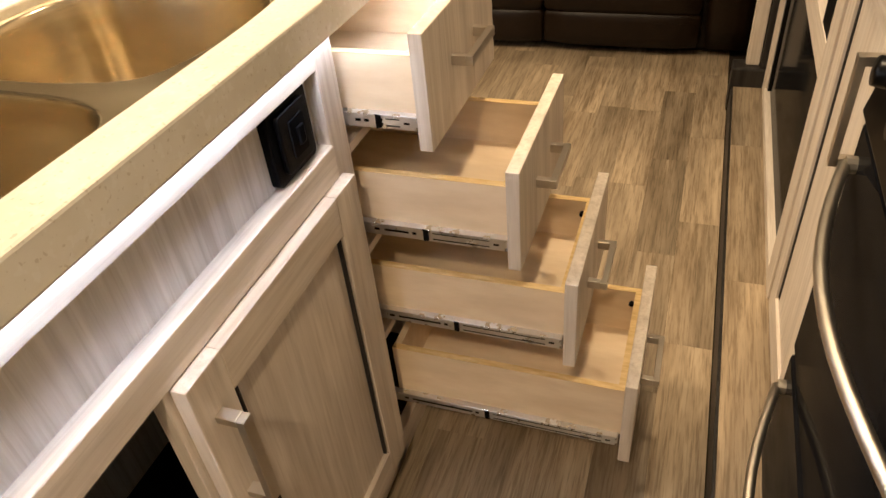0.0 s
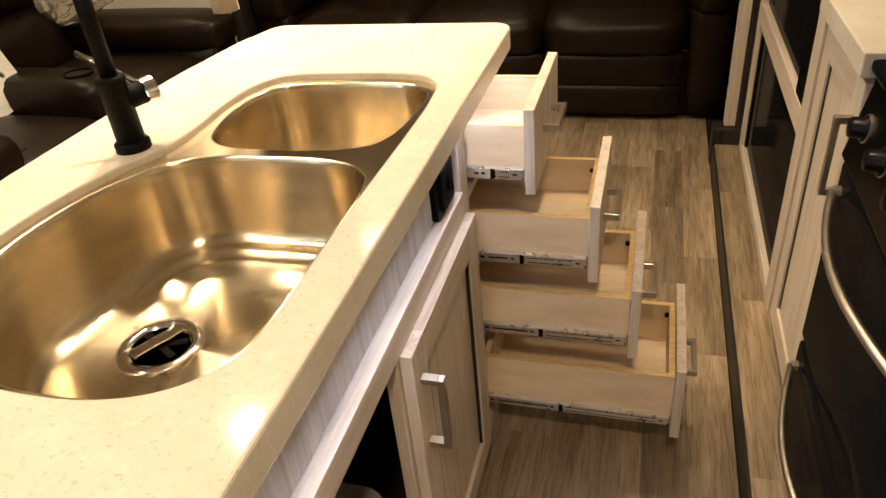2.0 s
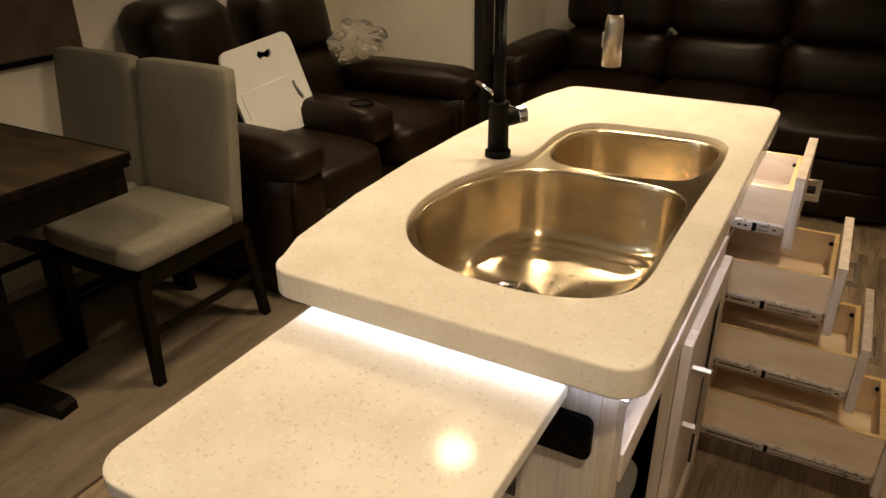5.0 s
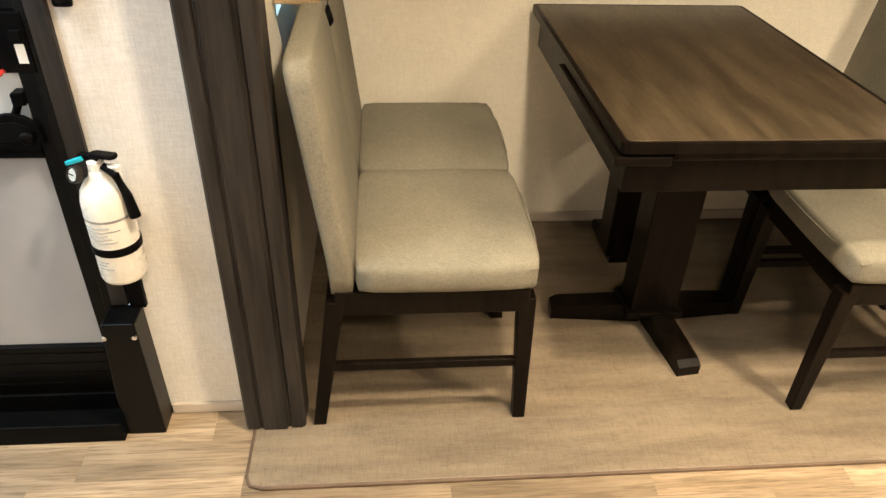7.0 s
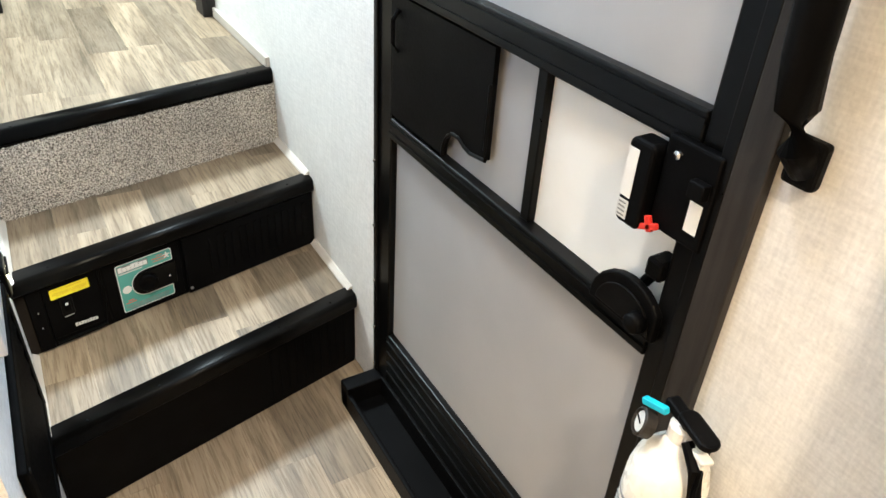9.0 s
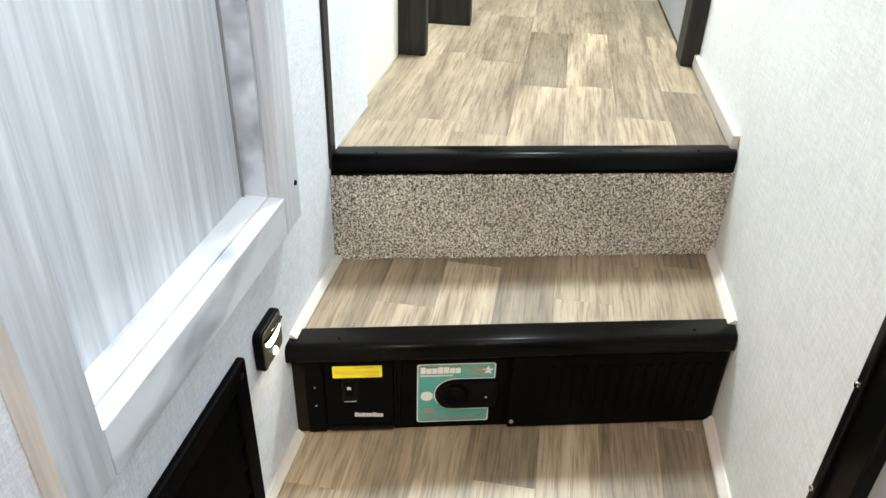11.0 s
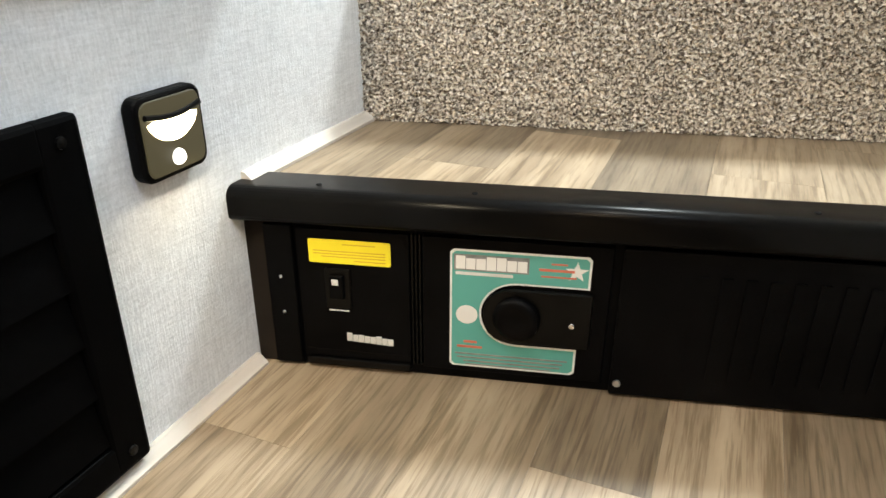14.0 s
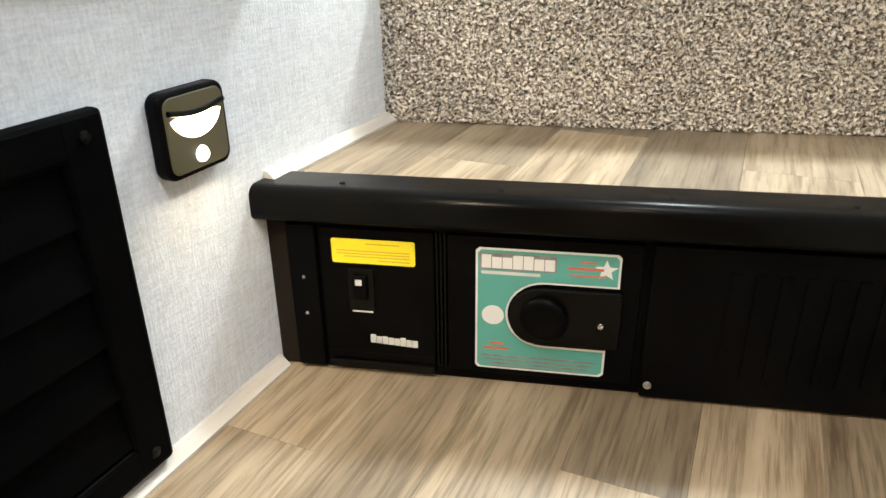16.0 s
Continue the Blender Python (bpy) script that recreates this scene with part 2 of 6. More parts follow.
# Darker copy of M_PALE: the cabinet's lower brightness is put into its colour.
M_PANEL = stuff("pale_panel_darkened", (0.40, 0.405, 0.415), (0.58, 0.585, 0.60), rough=0.45, scale=5, stretch=(16, 16, 0.7), bump=0.1, fine=30, vary=0.08)
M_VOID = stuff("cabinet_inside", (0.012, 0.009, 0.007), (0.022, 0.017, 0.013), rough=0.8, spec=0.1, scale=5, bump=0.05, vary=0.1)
M_BIN = stuff("grey_bin_plastic", (0.20, 0.19, 0.18), (0.25, 0.24, 0.23), rough=0.45, scale=8, bump=0.05, vary=0.05)
M_LED = glow("led_strip", (0.80, 0.84, 1.0), 9.0)
M_LEDSIDE = glow("led_strip_side", (0.84, 0.86, 1.0), 25.0)
M_LEDDOT = glow("step_led", (1.0, 0.82, 0.48), 5.0)
M_SMOKE = glow("lit_smoked_plastic", (1.0, 0.82, 0.38), 0.022)
M_SMOKE.node_tree.nodes["Principled BSDF"].inputs["Base Color"].default_value = (0.012, 0.010, 0.005, 1)
# The sensor gives no light; this glow stands for its blown-out white.
M_SENSOR = glow("sensor_added_glow", (1.0, 0.95, 0.8), 0.8)
M_OCHRE = stuff("ochre_print", (0.62, 0.42, 0.02), (0.70, 0.48, 0.03), rough=0.5, scale=60, bump=0.0, vary=0.1)
M_SALMON = stuff("salmon_print", (0.62, 0.14, 0.09), (0.70, 0.20, 0.13), rough=0.5, scale=60, bump=0.0, vary=0.1)
M_DAY = glow("daylight_backdrop", (0.55, 0.78, 1.0), 2.2)


def flecks(m, colour, size, low, high, amount):
    """Small chips of a second colour in a stone."""
    n, l = nodes_of(m)
    b = n["Principled BSDF"]
    tc = n.new("ShaderNodeTexCoord")
    a = n.new("ShaderNodeTexNoise")
    a.inputs["Scale"].default_value = size
    a.inputs["Detail"].default_value = 1.0
    l.new(tc.outputs["Object"], a.inputs["Vector"])
    mr = n.new("ShaderNodeMapRange")
    mr.inputs[1].default_value, mr.inputs[2].default_value, mr.inputs[4].default_value = low, high, amount
    l.new(a.outputs["Fac"], mr.inputs[0])
    mx = n.new("ShaderNodeMixRGB")
    l.new(mr.outputs[0], mx.inputs[0])
    l.new(b.inputs["Base Color"].links[0].from_socket, mx.inputs[1])
    mx.inputs[2].default_value = (*colour, 1)
    l.new(mx.outputs[0], b.inputs["Base Color"])


def fibres(m, colour, stretch, low, high, amount):
    """Short dark pores drawn along the grain, different on each piece."""
    n, l = nodes_of(m)
    b = n["Principled BSDF"]
    tc = n.new("ShaderNodeTexCoord")
    info = n.new("ShaderNodeObjectInfo")
    mp = n.new("ShaderNodeMapping")
    mp.inputs["Scale"].default_value = stretch
    l.new(tc.outputs["Object"], mp.inputs["Vector"])
    add = n.new("ShaderNodeVectorMath")
    add.operation = "MULTIPLY_ADD"
    l.new(info.outputs["Random"], add.inputs[0])
    add.inputs[1].default_value = (61, 47, 13)
    l.new(mp.outputs[0], add.inputs[2])
    a = n.new("ShaderNodeTexNoise")
    a.inputs["Scale"].default_value = 1.0
    a.inputs["Detail"].default_value = 3.0
    a.inputs["Roughness"].default_value = 0.65
    l.new(add.outputs[0], a.inputs["Vector"])
    mr = n.new("ShaderNodeMapRange")
    mr.inputs[1].default_value, mr.inputs[2].default_value, mr.inputs[4].default_value = low, high, amount
    l.new(a.outputs["Fac"], mr.inputs[0])
    mx = n.new("ShaderNodeMixRGB")
    mx.blend_type = "MULTIPLY"
    l.new(mr.outputs[0], mx.inputs[0])
    l.new(b.inputs["Base Color"].links[0].from_socket, mx.inputs[1])
    mx.inputs[2].default_value = (*colour, 1)
    l.new(mx.outputs[0], b.inputs["Base Color"])


for wood in (M_PLANK,):
    fibres(wood, (0.50, 0.46, 0.40), (210, 10, 210), 0.46, 0.64, 0.78)
    fibres(wood, (0.60, 0.56, 0.50), (38, 2.2, 38), 0.50, 0.72, 0.75)
for wood in (M_WASH, M_PALE):
    fibres(wood, (0.80, 0.77, 0.74), (160, 160, 6), 0.48, 0.68, 0.8)
fibres(M_WASHH, (0.80, 0.77, 0.74), (160, 6, 160), 0.48, 0.68, 0.8)
fibres(M_TABLE, (0.45, 0.40, 0.35), (5, 150, 150), 0.46, 0.68, 0.6)
for across in ((420, 40, 420), (40, 420, 420)):
    fibres(M_SLIDE, (0.66, 0.62, 0.56), across, 0.46, 0.66, 0.55)
flecks(M_QUARTZ, (0.36, 0.27, 0.17), 175, 0.66, 0.70, 0.32)
flecks(M_QUARTZ, (0.86, 0.84, 0.80), 120, 0.62, 0.66, 0.22)


def clear(name, colour, rough, alpha):
    m = bpy.data.materials.new(name)
    m.use_nodes = True
    b = m.node_tree.nodes["Principled BSDF"]
    b.inputs["Base Color"].default_value = (*colour, 1)
    b.inputs["Roughness"].default_value = rough
    b.inputs["Transmission Weight"].default_value = alpha
    b.inputs["IOR"].default_value = 1.2
    return m


M_BAG = clear("clear_bag_film", (0.9, 0.88, 0.84), 0.15, 0.88)
M_GLASS = clear("window_glass", (0.95, 0.97, 1.0), 0.0, 1.0)


# ---- mesh helpers ----
ORIGIN = {}


def thing(name, at, label, category, group="", kind=""):
    ob = new(name)
    ob.empty_display_size = 0.05
    ob.location = at
    ORIGIN[ob] = Vector(at)
    return tagged(ob, label, category, group, kind)


def put(name, bm, material, parent=None, label="", smooth=False):
    """A bmesh in room coordinates as one mesh object, under parent if there is one."""
    o = ORIGIN.get(parent, Vector((0, 0, 0)))
    if parent is not None:
        bmesh.ops.translate(bm, verts=bm.verts, vec=-o)
    bmesh.ops.recalc_face_normals(bm, faces=bm.faces)
    me = bpy.data.meshes.new(name)
    bm.to_mesh(me)
    bm.free()
    me.materials.append(material)
    if smooth:
        for p in me.polygons:
            p.use_smooth = True
    ob = new(name, me)
    if parent is not None:
        ob.parent = parent
        ORIGIN[ob] = o
    if label:
        ob["label"] = label
    return ob


def part(name, bm, material, parent, label="", smooth=False):
    return put(name, bm, material, parent, label, smooth)


def structure(name, bm, material, label, category, smooth=False):
    ob = put(name, bm, material, None, "", smooth)
    ORIGIN[ob] = Vector((0, 0, 0))
    return tagged(ob, label, category, "", "structure")


def box(x0, x1, y0, y1, z0, z1, bev=0.0, seg=2):
    bm = bmesh.new()
    bmesh.ops.create_cube(bm, size=1.0)
    for v in bm.verts:
        v.co = Vector((x0 + (v.co.x + 0.5) * (x1 - x0), y0 + (v.co.y + 0.5) * (y1 - y0), z0 + (v.co.z + 0.5) * (z1 - z0)))
    if bev > 0:
        bmesh.ops.bevel(bm, geom=bm.edges[:], offset=bev, segments=seg, profile=0.5, affect="EDGES")
    return bm


def join(*bms):
    out = bmesh.new()
    for b in bms:
        me = bpy.data.meshes.new("tmp")
        b.to_mesh(me)
        b.free()
        out.from_mesh(me)
        bpy.data.meshes.remove(me)
    return out


def moved(bm, m):
    bmesh.ops.transform(bm, matrix=m, verts=bm.verts)
    return bm


def prism(loop, z0, z1, axis="z", bev=0.0):
    """A closed outline drawn straight through from z0 to z1 along an axis."""
    bm = bmesh.new()

    def at(p, h):
        return {"z": (p[0], p[1], h), "y": (p[0], h, p[1]), "x": (h, p[0], p[1])}[axis]
    lo = [bm.verts.new(at(p, z0)) for p in loop]
    hi = [bm.verts.new(at(p, z1)) for p in loop]
    bm.faces.new(lo)
    bm.faces.new(hi)
    for i in range(len(loop)):
        j = (i + 1) % len(loop)
        bm.faces.new((lo[i], lo[j], hi[j], hi[i]))
    bmesh.ops.recalc_face_normals(bm, faces=bm.faces)
    if bev > 0:
        es = [e for e in bm.edges if abs(e.calc_face_angle(0)) > 0.6]
        bmesh.ops.bevel(bm, geom=es, offset=bev, segments=2, profile=0.5, affect="EDGES")
    return bm


def rounded(x0, x1, y0, y1, r, n=5, corners=(1, 1, 1, 1)):
    """Rectangle outline with rounded corners, from the lower left round."""
    pts = []
    for k, (cx, cy, a) in enumerate(((x0, y0, 180), (x1, y0, 270), (x1, y1, 0), (x0, y1, 90))):
        if not corners[k]:
            pts.append((cx, cy))
            continue
        ox, oy = cx + (r if cx == x0 else -r), cy + (r if cy == y0 else -r)
        for i in range(n + 1):
            t = radians(a + 90 * i / n)
            pts.append((ox + r * math.cos(t), oy + r * math.sin(t)))
    return pts


def curve_loop(ctrl, n=8):
    """A closed smooth line through control points."""
    out, k = [], len(ctrl)
    for i in range(k):
        p0, p1, p2, p3 = (Vector(ctrl[(i + j - 1) % k]) for j in range(4))
        for s in range(n):
            t = s / n
            q = 0.5 * ((2 * p1) + (p2 - p0) * t + (2 * p0 - 5 * p1 + 4 * p2 - p3) * t * t + (3 * p1 - p0 - 3 * p2 + p3) * t ** 3)
            out.append((q.x, q.y))
    return out


def tube(points, r, n=12, closed=False):
    """A round bar along a line; r is one radius or one for each point."""
    bm = bmesh.new()
    pts = [Vector(p) for p in points]
    rad = r if isinstance(r, (list, tuple)) else [r] * len(pts)
    rings = []
    up = Vector((0, 0, 1))
    for i, p in enumerate(pts):
        d = (pts[min(i + 1, len(pts) - 1)] - pts[max(i - 1, 0)]).normalized()
        a = up if abs(d.dot(up)) < 0.92 else Vector((1, 0, 0))
        u = d.cross(a).normalized()
        w = d.cross(u).normalized()
        rings.append([bm.verts.new(p + rad[i] * (math.cos(2 * math.pi * k / n) * u + math.sin(2 * math.pi * k / n) * w)) for k in range(n)])
    for a, b in zip(rings, rings[1:]):
        for k in range(n):
            bm.faces.new((a[k], a[(k + 1) % n], b[(k + 1) % n], b[k]))
    bm.faces.new(rings[0])
    bm.faces.new(rings[-1])
    bmesh.ops.recalc_face_normals(bm, faces=bm.faces)
    return bm


def lathe(profile, at, n=24):
    """Radius and height pairs spun round an upright axis."""
    bm = bmesh.new()
    rings = [[bm.verts.new((at[0] + r * math.cos(2 * math.pi * k / n), at[1] + r * math.sin(2 * math.pi * k / n), at[2] + z)) for k in range(n)] for r, z in profile]
    for a, b in zip(rings, rings[1:]):
        for k in range(n):
            bm.faces.new((a[k], a[(k + 1) % n], b[(k + 1) % n], b[k]))
    bm.faces.new(rings[0])
    bm.faces.new(rings[-1])
    bmesh.ops.recalc_face_normals(bm, faces=bm.faces)
    return bm


def holed(outer, holes, z0, z1):
    """A slab with outline outer and holes through it."""
    bm = bmesh.new()
    for z in (z0, z1):
        es = []
        for loop in [outer] + holes:
            vs = [bm.verts.new((p[0], p[1], z)) for p in loop]
            es += [bm.edges.new((vs[i], vs[(i + 1) % len(vs)])) for i in range(len(vs))]
        bmesh.ops.triangle_fill(bm, use_beauty=True, use_dissolve=False, edges=es)
    bm.verts.ensure_lookup_table()
    n = sum(len(q) for q in [outer] + holes)
    k = 0
    vs = bm.verts[:]
    for loop in [outer] + holes:
        m = len(loop)
        for i in range(m):
            a, b = k + i, k + (i + 1) % m
            bm.faces.new((vs[a], vs[b], vs[b + n], vs[a + n]))
        k += m
    bmesh.ops.recalc_face_normals(bm, faces=bm.faces)
    return bm


def cushion(x0, x1, y0, y1, z0, z1, r=0.04, puff=0.012, cuts=5):
    """A padded block: rounded edges and gently swollen faces."""
    bm = box(x0, x1, y0, y1, z0, z1)
    bmesh.ops.subdivide_edges(bm, edges=bm.edges[:], cuts=cuts, use_grid_fill=True)
    c = Vector(((x0 + x1) / 2, (y0 + y1) / 2, (z0 + z1) / 2))
    h = Vector(((x1 - x0) / 2, (y1 - y0) / 2, (z1 - z0) / 2))
    r = min(r, 0.98 * min(h))
    for v in bm.verts:
        d = v.co - c
        core = Vector([max(-h[i] + r, min(h[i] - r, d[i])) for i in range(3)])
        o = d - core
        if o.length > 1e-6:
            s = core + o.normalized() * r
            u = Vector([1 - (d[i] / h[i]) ** 2 for i in range(3)])
            w = max(0, u.x * u.y + u.y * u.z + u.x * u.z)
            v.co = c + s + o.normalized() * puff * min(1, w)
    return bm


def bars(x, rows, axis="x", depth=0.0008):
    """Flat print bars (a0, a1, b0, b1) on a wall of constant x or y."""
    return join(*[box(x, x + depth, a, b, c, d) if axis == "x" else box(a, b, x, x + depth, c, d) for a, b, c, d in rows])

# ---- plan in numbers ----
WX = -1.628            # entry wall, inner face
SLX = -0.947           # wall on the other side of the steps
BX = -2.47             # back wall of the dinette slide
SEX = -1.385           # edge of the slide floor
SLY0, SLY1 = -0.845, 3.0
KX = 0.523             # kitchen slide, front of its raised floor
LEDGE = 0.089
SLOPE = 0.2417
S1, S2, S3 = 0.211, 0.398, 0.595
UPY = -6.0


def sy(y, x):
    return y + SLOPE * (x + 0.964)


# ---- structure ----
structure("floor", box(WX - 0.1, 1.2, -2.6, 3.75, -0.06, -0.004), M_VOID, "dark sub-floor under vinyl plank flooring", "floor")
structure("floor_slide", prism([(BX, SLY0), (SEX - 0.03, SLY0), (SEX - 0.012, SLY0 + 0.005), (SEX - 0.003, SLY0 + 0.016), (SEX, SLY0 + 0.035), (SEX, SLY1), (BX, SLY1)], 0.0005, 0.009, bev=0.003), M_SLIDE,
          "brown woven-look vinyl floor of the dinette slide", "floor")
structure("trim_slide_edge", tube([(BX, SLY0 - 0.003, 0.005), (SEX - 0.03, SLY0 - 0.003, 0.005), (SEX - 0.006, SLY0 + 0.008, 0.005), (SEX + 0.003, SLY0 + 0.035, 0.005), (SEX + 0.003, SLY1, 0.005)], 0.0042, 8), M_BROWNCLOTH,
          "dark edge seam of the slide floor", "trim")
structure("floor_kitchen_slide", box(KX, 1.2, -1.35, 2.42, 0.0, LEDGE - 0.004), M_VOID, "raised dark base of the kitchen slide", "floor")
structure("trim_kitchen_kick", box(KX - 0.006, KX, -1.35, 2.42, 0.0, LEDGE - 0.004, 0.001), M_POST, "dark kick board under the kitchen slide", "trim")
structure("ceiling", box(-2.6, 1.3, -6.1, 3.85, CEIL, CEIL + 0.05), M_CEIL, "off-white ceiling panel", "ceiling")
structure("wall_rear", box(-2.6, 1.3, 3.75, 3.85, -0.06, CEIL), M_WALL, "cream papered rear wall", "wall")
structure("wall_kitchen", box(1.2, 1.3, -6.1, 3.75, -0.06, CEIL), M_WALL, "cream papered kitchen wall", "wall")
structure("wall_pantry", join(box(-0.908, 1.2, -2.60, -1.42, 0, CEIL), box(SLX, -0.908, -2.60, -1.42, 0, 0.65), box(SLX, -0.908, -2.60, -2.092, 0.65, CEIL), box(SLX, -0.908, -1.675, -1.42, 0.65, CEIL), box(SLX, -0.908, -2.092, -1.675, 1.75, CEIL)), M_LINEN, "pale linen-look papered wall beside the steps", "wall")
structure("wall_entry_front", box(WX - 0.1, WX, UPY, -1.897, 0, CEIL), M_ENTRY, "cream papered wall beside the steps", "wall")
structure("wall_entry_mid", box(WX - 0.1, WX, -1.09, -0.80, 0, CEIL), M_ENTRY, "cream papered wall between entry door and dinette", "wall")
structure("wall_entry_top", box(WX - 0.1, WX, -1.897, -1.09, 1.93, CEIL), M_ENTRY, "cream papered wall over the entry door", "wall")
structure("wall_slide_end", join(box(BX, WX - 0.1, -0.84, -0.76, 0, 0.86), box(BX, WX - 0.1, -0.84, -0.76, 1.45, CEIL), box(-1.97, WX - 0.1, -0.84, -0.76, 0.86, 1.45), box(BX, -2.38, -0.84, -0.76, 0.86, 1.45)), M_WALL,
          "cream end wall of the dinette slide with a window", "wall")
structure("wall_slide_back", join(box(BX - 0.08, BX, -0.84, 3.0, 0, 0.90), box(BX - 0.08, BX, -0.84, 3.0, 1.5, CEIL), box(BX - 0.08, BX, -0.84, -0.50, 0.90, 1.5), box(BX - 0.08, BX, 1.05, 3.0, 0.90, 1.5)), M_WALL,
          "cream back wall of the dinette slide with a wide window", "wall")
structure("wall_slide_rear", box(BX, WX, 2.78, 2.9, 0, CEIL), M_WALL, "cream end wall of the seating slide", "wall")
structure("wall_main_rear", box(WX - 0.1, WX, 2.9, 3.75, 0, CEIL), M_WALL, "cream side wall beside the rear sofa", "wall")
structure("trim_rear_post", box(WX, WX + 0.06, 2.76, 2.88, 0, CEIL, 0.006), M_POST, "dark wood post at the slide opening", "trim")
# Dark panel added where only deep shade lies beside the sofa.
structure("wall_sofa_side", box(0.64, 0.70, 2.52, 3.75, -0.004, CEIL), M_POST, "dark panel for the deep shade beside the rear sofa", "wall")
structure("wall_hall_end", box(WX, 1.2, UPY - 0.1, UPY, 0.5, CEIL), M_WALL, "cream wall at the end of the upper hall", "wall")
structure("wall_hall_side", join(box(-0.93, -0.87, -2.95, -2.60, S3, CEIL), box(-0.93, -0.87, -6.0, -3.75, S3, CEIL), box(-0.93, -0.87, -3.75, -2.95, 1.9, CEIL)), M_WALL, "cream side wall of the upper hall with a doorway", "wall")
structure("wall_hall_back", box(0.2, 0.28, -6.0, -2.6, S3, CEIL), M_WALL, "cream wall behind the hall doorway", "wall")
structure("backdrop_window_end", box(-2.55, -1.78, -1.1, -1.08, 0.5, 1.8), M_DAY, "pale blue daylight outside the end window", "backdrop")
structure("backdrop_window_back", box(BX - 0.5, BX - 0.48, -0.9, 1.6, 0.5, 1.8), M_DAY, "pale blue daylight outside the dinette window", "backdrop")

# baseboards
structure("baseboard_entry", box(WX, WX + 0.010, -1.055, -0.869, 0, 0.030, 0.003), M_TRIM, "slim pale baseboard on the entry wall", "baseboard")
structure("baseboard_back", box(BX, BX + 0.012, -0.76, 1.2, 0.009, 0.045, 0.003), M_TRIM, "slim pale baseboard behind the table", "baseboard")


def skew(bm, x_ref=-0.964):
    """Turns a block laid square to the steps into their slant."""
    for v in bm.verts:
        v.co.y += SLOPE * (v.co.x - x_ref)
    return bm


# ---- steps ----
X0, X1 = WX, SLX
RUN = [(-1.856, -2.111, S1, "step_lower"), (-2.111, -2.357, S2, "step_upper")]
steps = {}
for ya, yb, z, nm in RUN:
    z0 = {"step_lower": 0.0, "step_upper": S1}[nm]
    st = structure(nm, skew(box(X0, X1, yb - 0.02, ya, z0 if z0 == 0 else 0.0, z - 0.004)), M_VOID, "boxed step under vinyl plank tread", "step")
    steps[nm] = st
up = structure("floor_upper", skew(box(X0, X1 + 0.08, -2.75, -2.357, 0, S3 - 0.004)), M_VOID, "sub-floor at the top of the steps", "floor")
structure("floor_hall", box(WX, 0.2, UPY, -2.56, S3 - 0.05, S3 - 0.005), M_VOID, "sub-floor of the upper hall", "floor")


def nosing(y, z, h, over, end):
    """A black extruded edge with a rounded lip and screw heads."""
    r_ = min(0.011, h / 2 - 0.001)
    prof = [(0.035, 0.0), (0.035, 0.0035), (0.033, 0.0045), (-over + r_, 0.0045)]
    prof += [(-over + r_ - r_ * math.sin(radians(a)), 0.0045 - r_ + r_ * math.cos(radians(a))) for a in range(15, 91, 15)]
    prof += [(-over + 0.006 - 0.006 * math.cos(radians(a)), -h + 0.006 - 0.006 * math.sin(radians(a))) for a in range(0, 91, 30)]
    prof += [(-0.002, -h), (-0.002, -0.001)]
    bm = bmesh.new()
    ends = []
    for x in (X0 + 0.002, end):
        ends.append([bm.verts.new((x, y - p[0] + SLOPE * (x + 0.964), z + p[1])) for p in prof])
    a, b = ends
    for i in range(len(prof)):
        j = (i + 1) % len(prof)
        bm.faces.new((a[i], a[j], b[j], b[i]))
    bm.faces.new(a)
    bm.faces.new(b)
    t = thing("stair_nosing", (-1.3, sy(y, -1.3), z), "black extruded aluminium stair nosing with screw heads", "stair nosing", "stair nosings")
    lip = part("lip", bm, M_NOSE, t)
    for p in lip.data.polygons:
        p.use_smooth = len(p.vertices) == 4 and abs(p.normal.x) < 0.4
    for k in range(5):
        x = -1.02 - 0.135 * k
        yy = y - 0.006 + SLOPE * (x + 0.964)
        part("screw", lathe([(0.0001, 0.0052), (0.0026, 0.005), (0.003, 0.004)], (x, yy, z), 8), M_BLACK, t)
    return t


nosing(-1.850, S1, 0.034, 0.012, SLX + 0.004)
nosing(-2.105, S2, 0.028, 0.014, SLX + 0.004)
nosing(-2.357, S3, 0.030, 0.006, SLX - 0.004)
riser1 = thing("riser_panel", (-1.3, sy(-1.852, -1.3), 0), "plain black plastic riser panel of the lowest step", "riser panel")
part("panel", skew(box(X0 + 0.004, X1 - 0.004, -1.856, -1.851, 0.002, S1 - 0.034, 0.001)), M_BLACK, riser1)
part("rib", skew(join(*[box(-1.60 + 0.022 * k, -1.593 + 0.022 * k, -1.851, -1.8495, 0.02, S1 - 0.05) for k in range(10)])), M_BLACK, riser1)

# carpeted riser under the upper floor: a dense field of tufts
rng = np.random.default_rng(4)
nu, nv = 300, 74
uu, vv = np.meshgrid(np.linspace(0, 1, nu), np.linspace(0, 1, nv))
xs = X0 + (X1 - X0) * uu + rng.normal(0, 0.0006, uu.shape)
zs = S2 + 0.001 + (S3 - S2 - 0.032) * vv + rng.normal(0, 0.0005, uu.shape)
ys = -2.351 + SLOPE * (xs + 0.964) + rng.uniform(0, 0.0055, uu.shape)
verts = np.stack([xs, ys, zs], -1).reshape(-1, 3)
i0 = (np.arange(nv - 1)[:, None] * nu + np.arange(nu - 1)[None, :]).ravel()
faces = np.stack([i0, i0 + 1, i0 + nu + 1, i0 + nu], -1)
me = bpy.data.meshes.new("riser_carpet")
me.from_pydata(verts.tolist(), [], faces.tolist())
me.materials.append(M_CARPET)
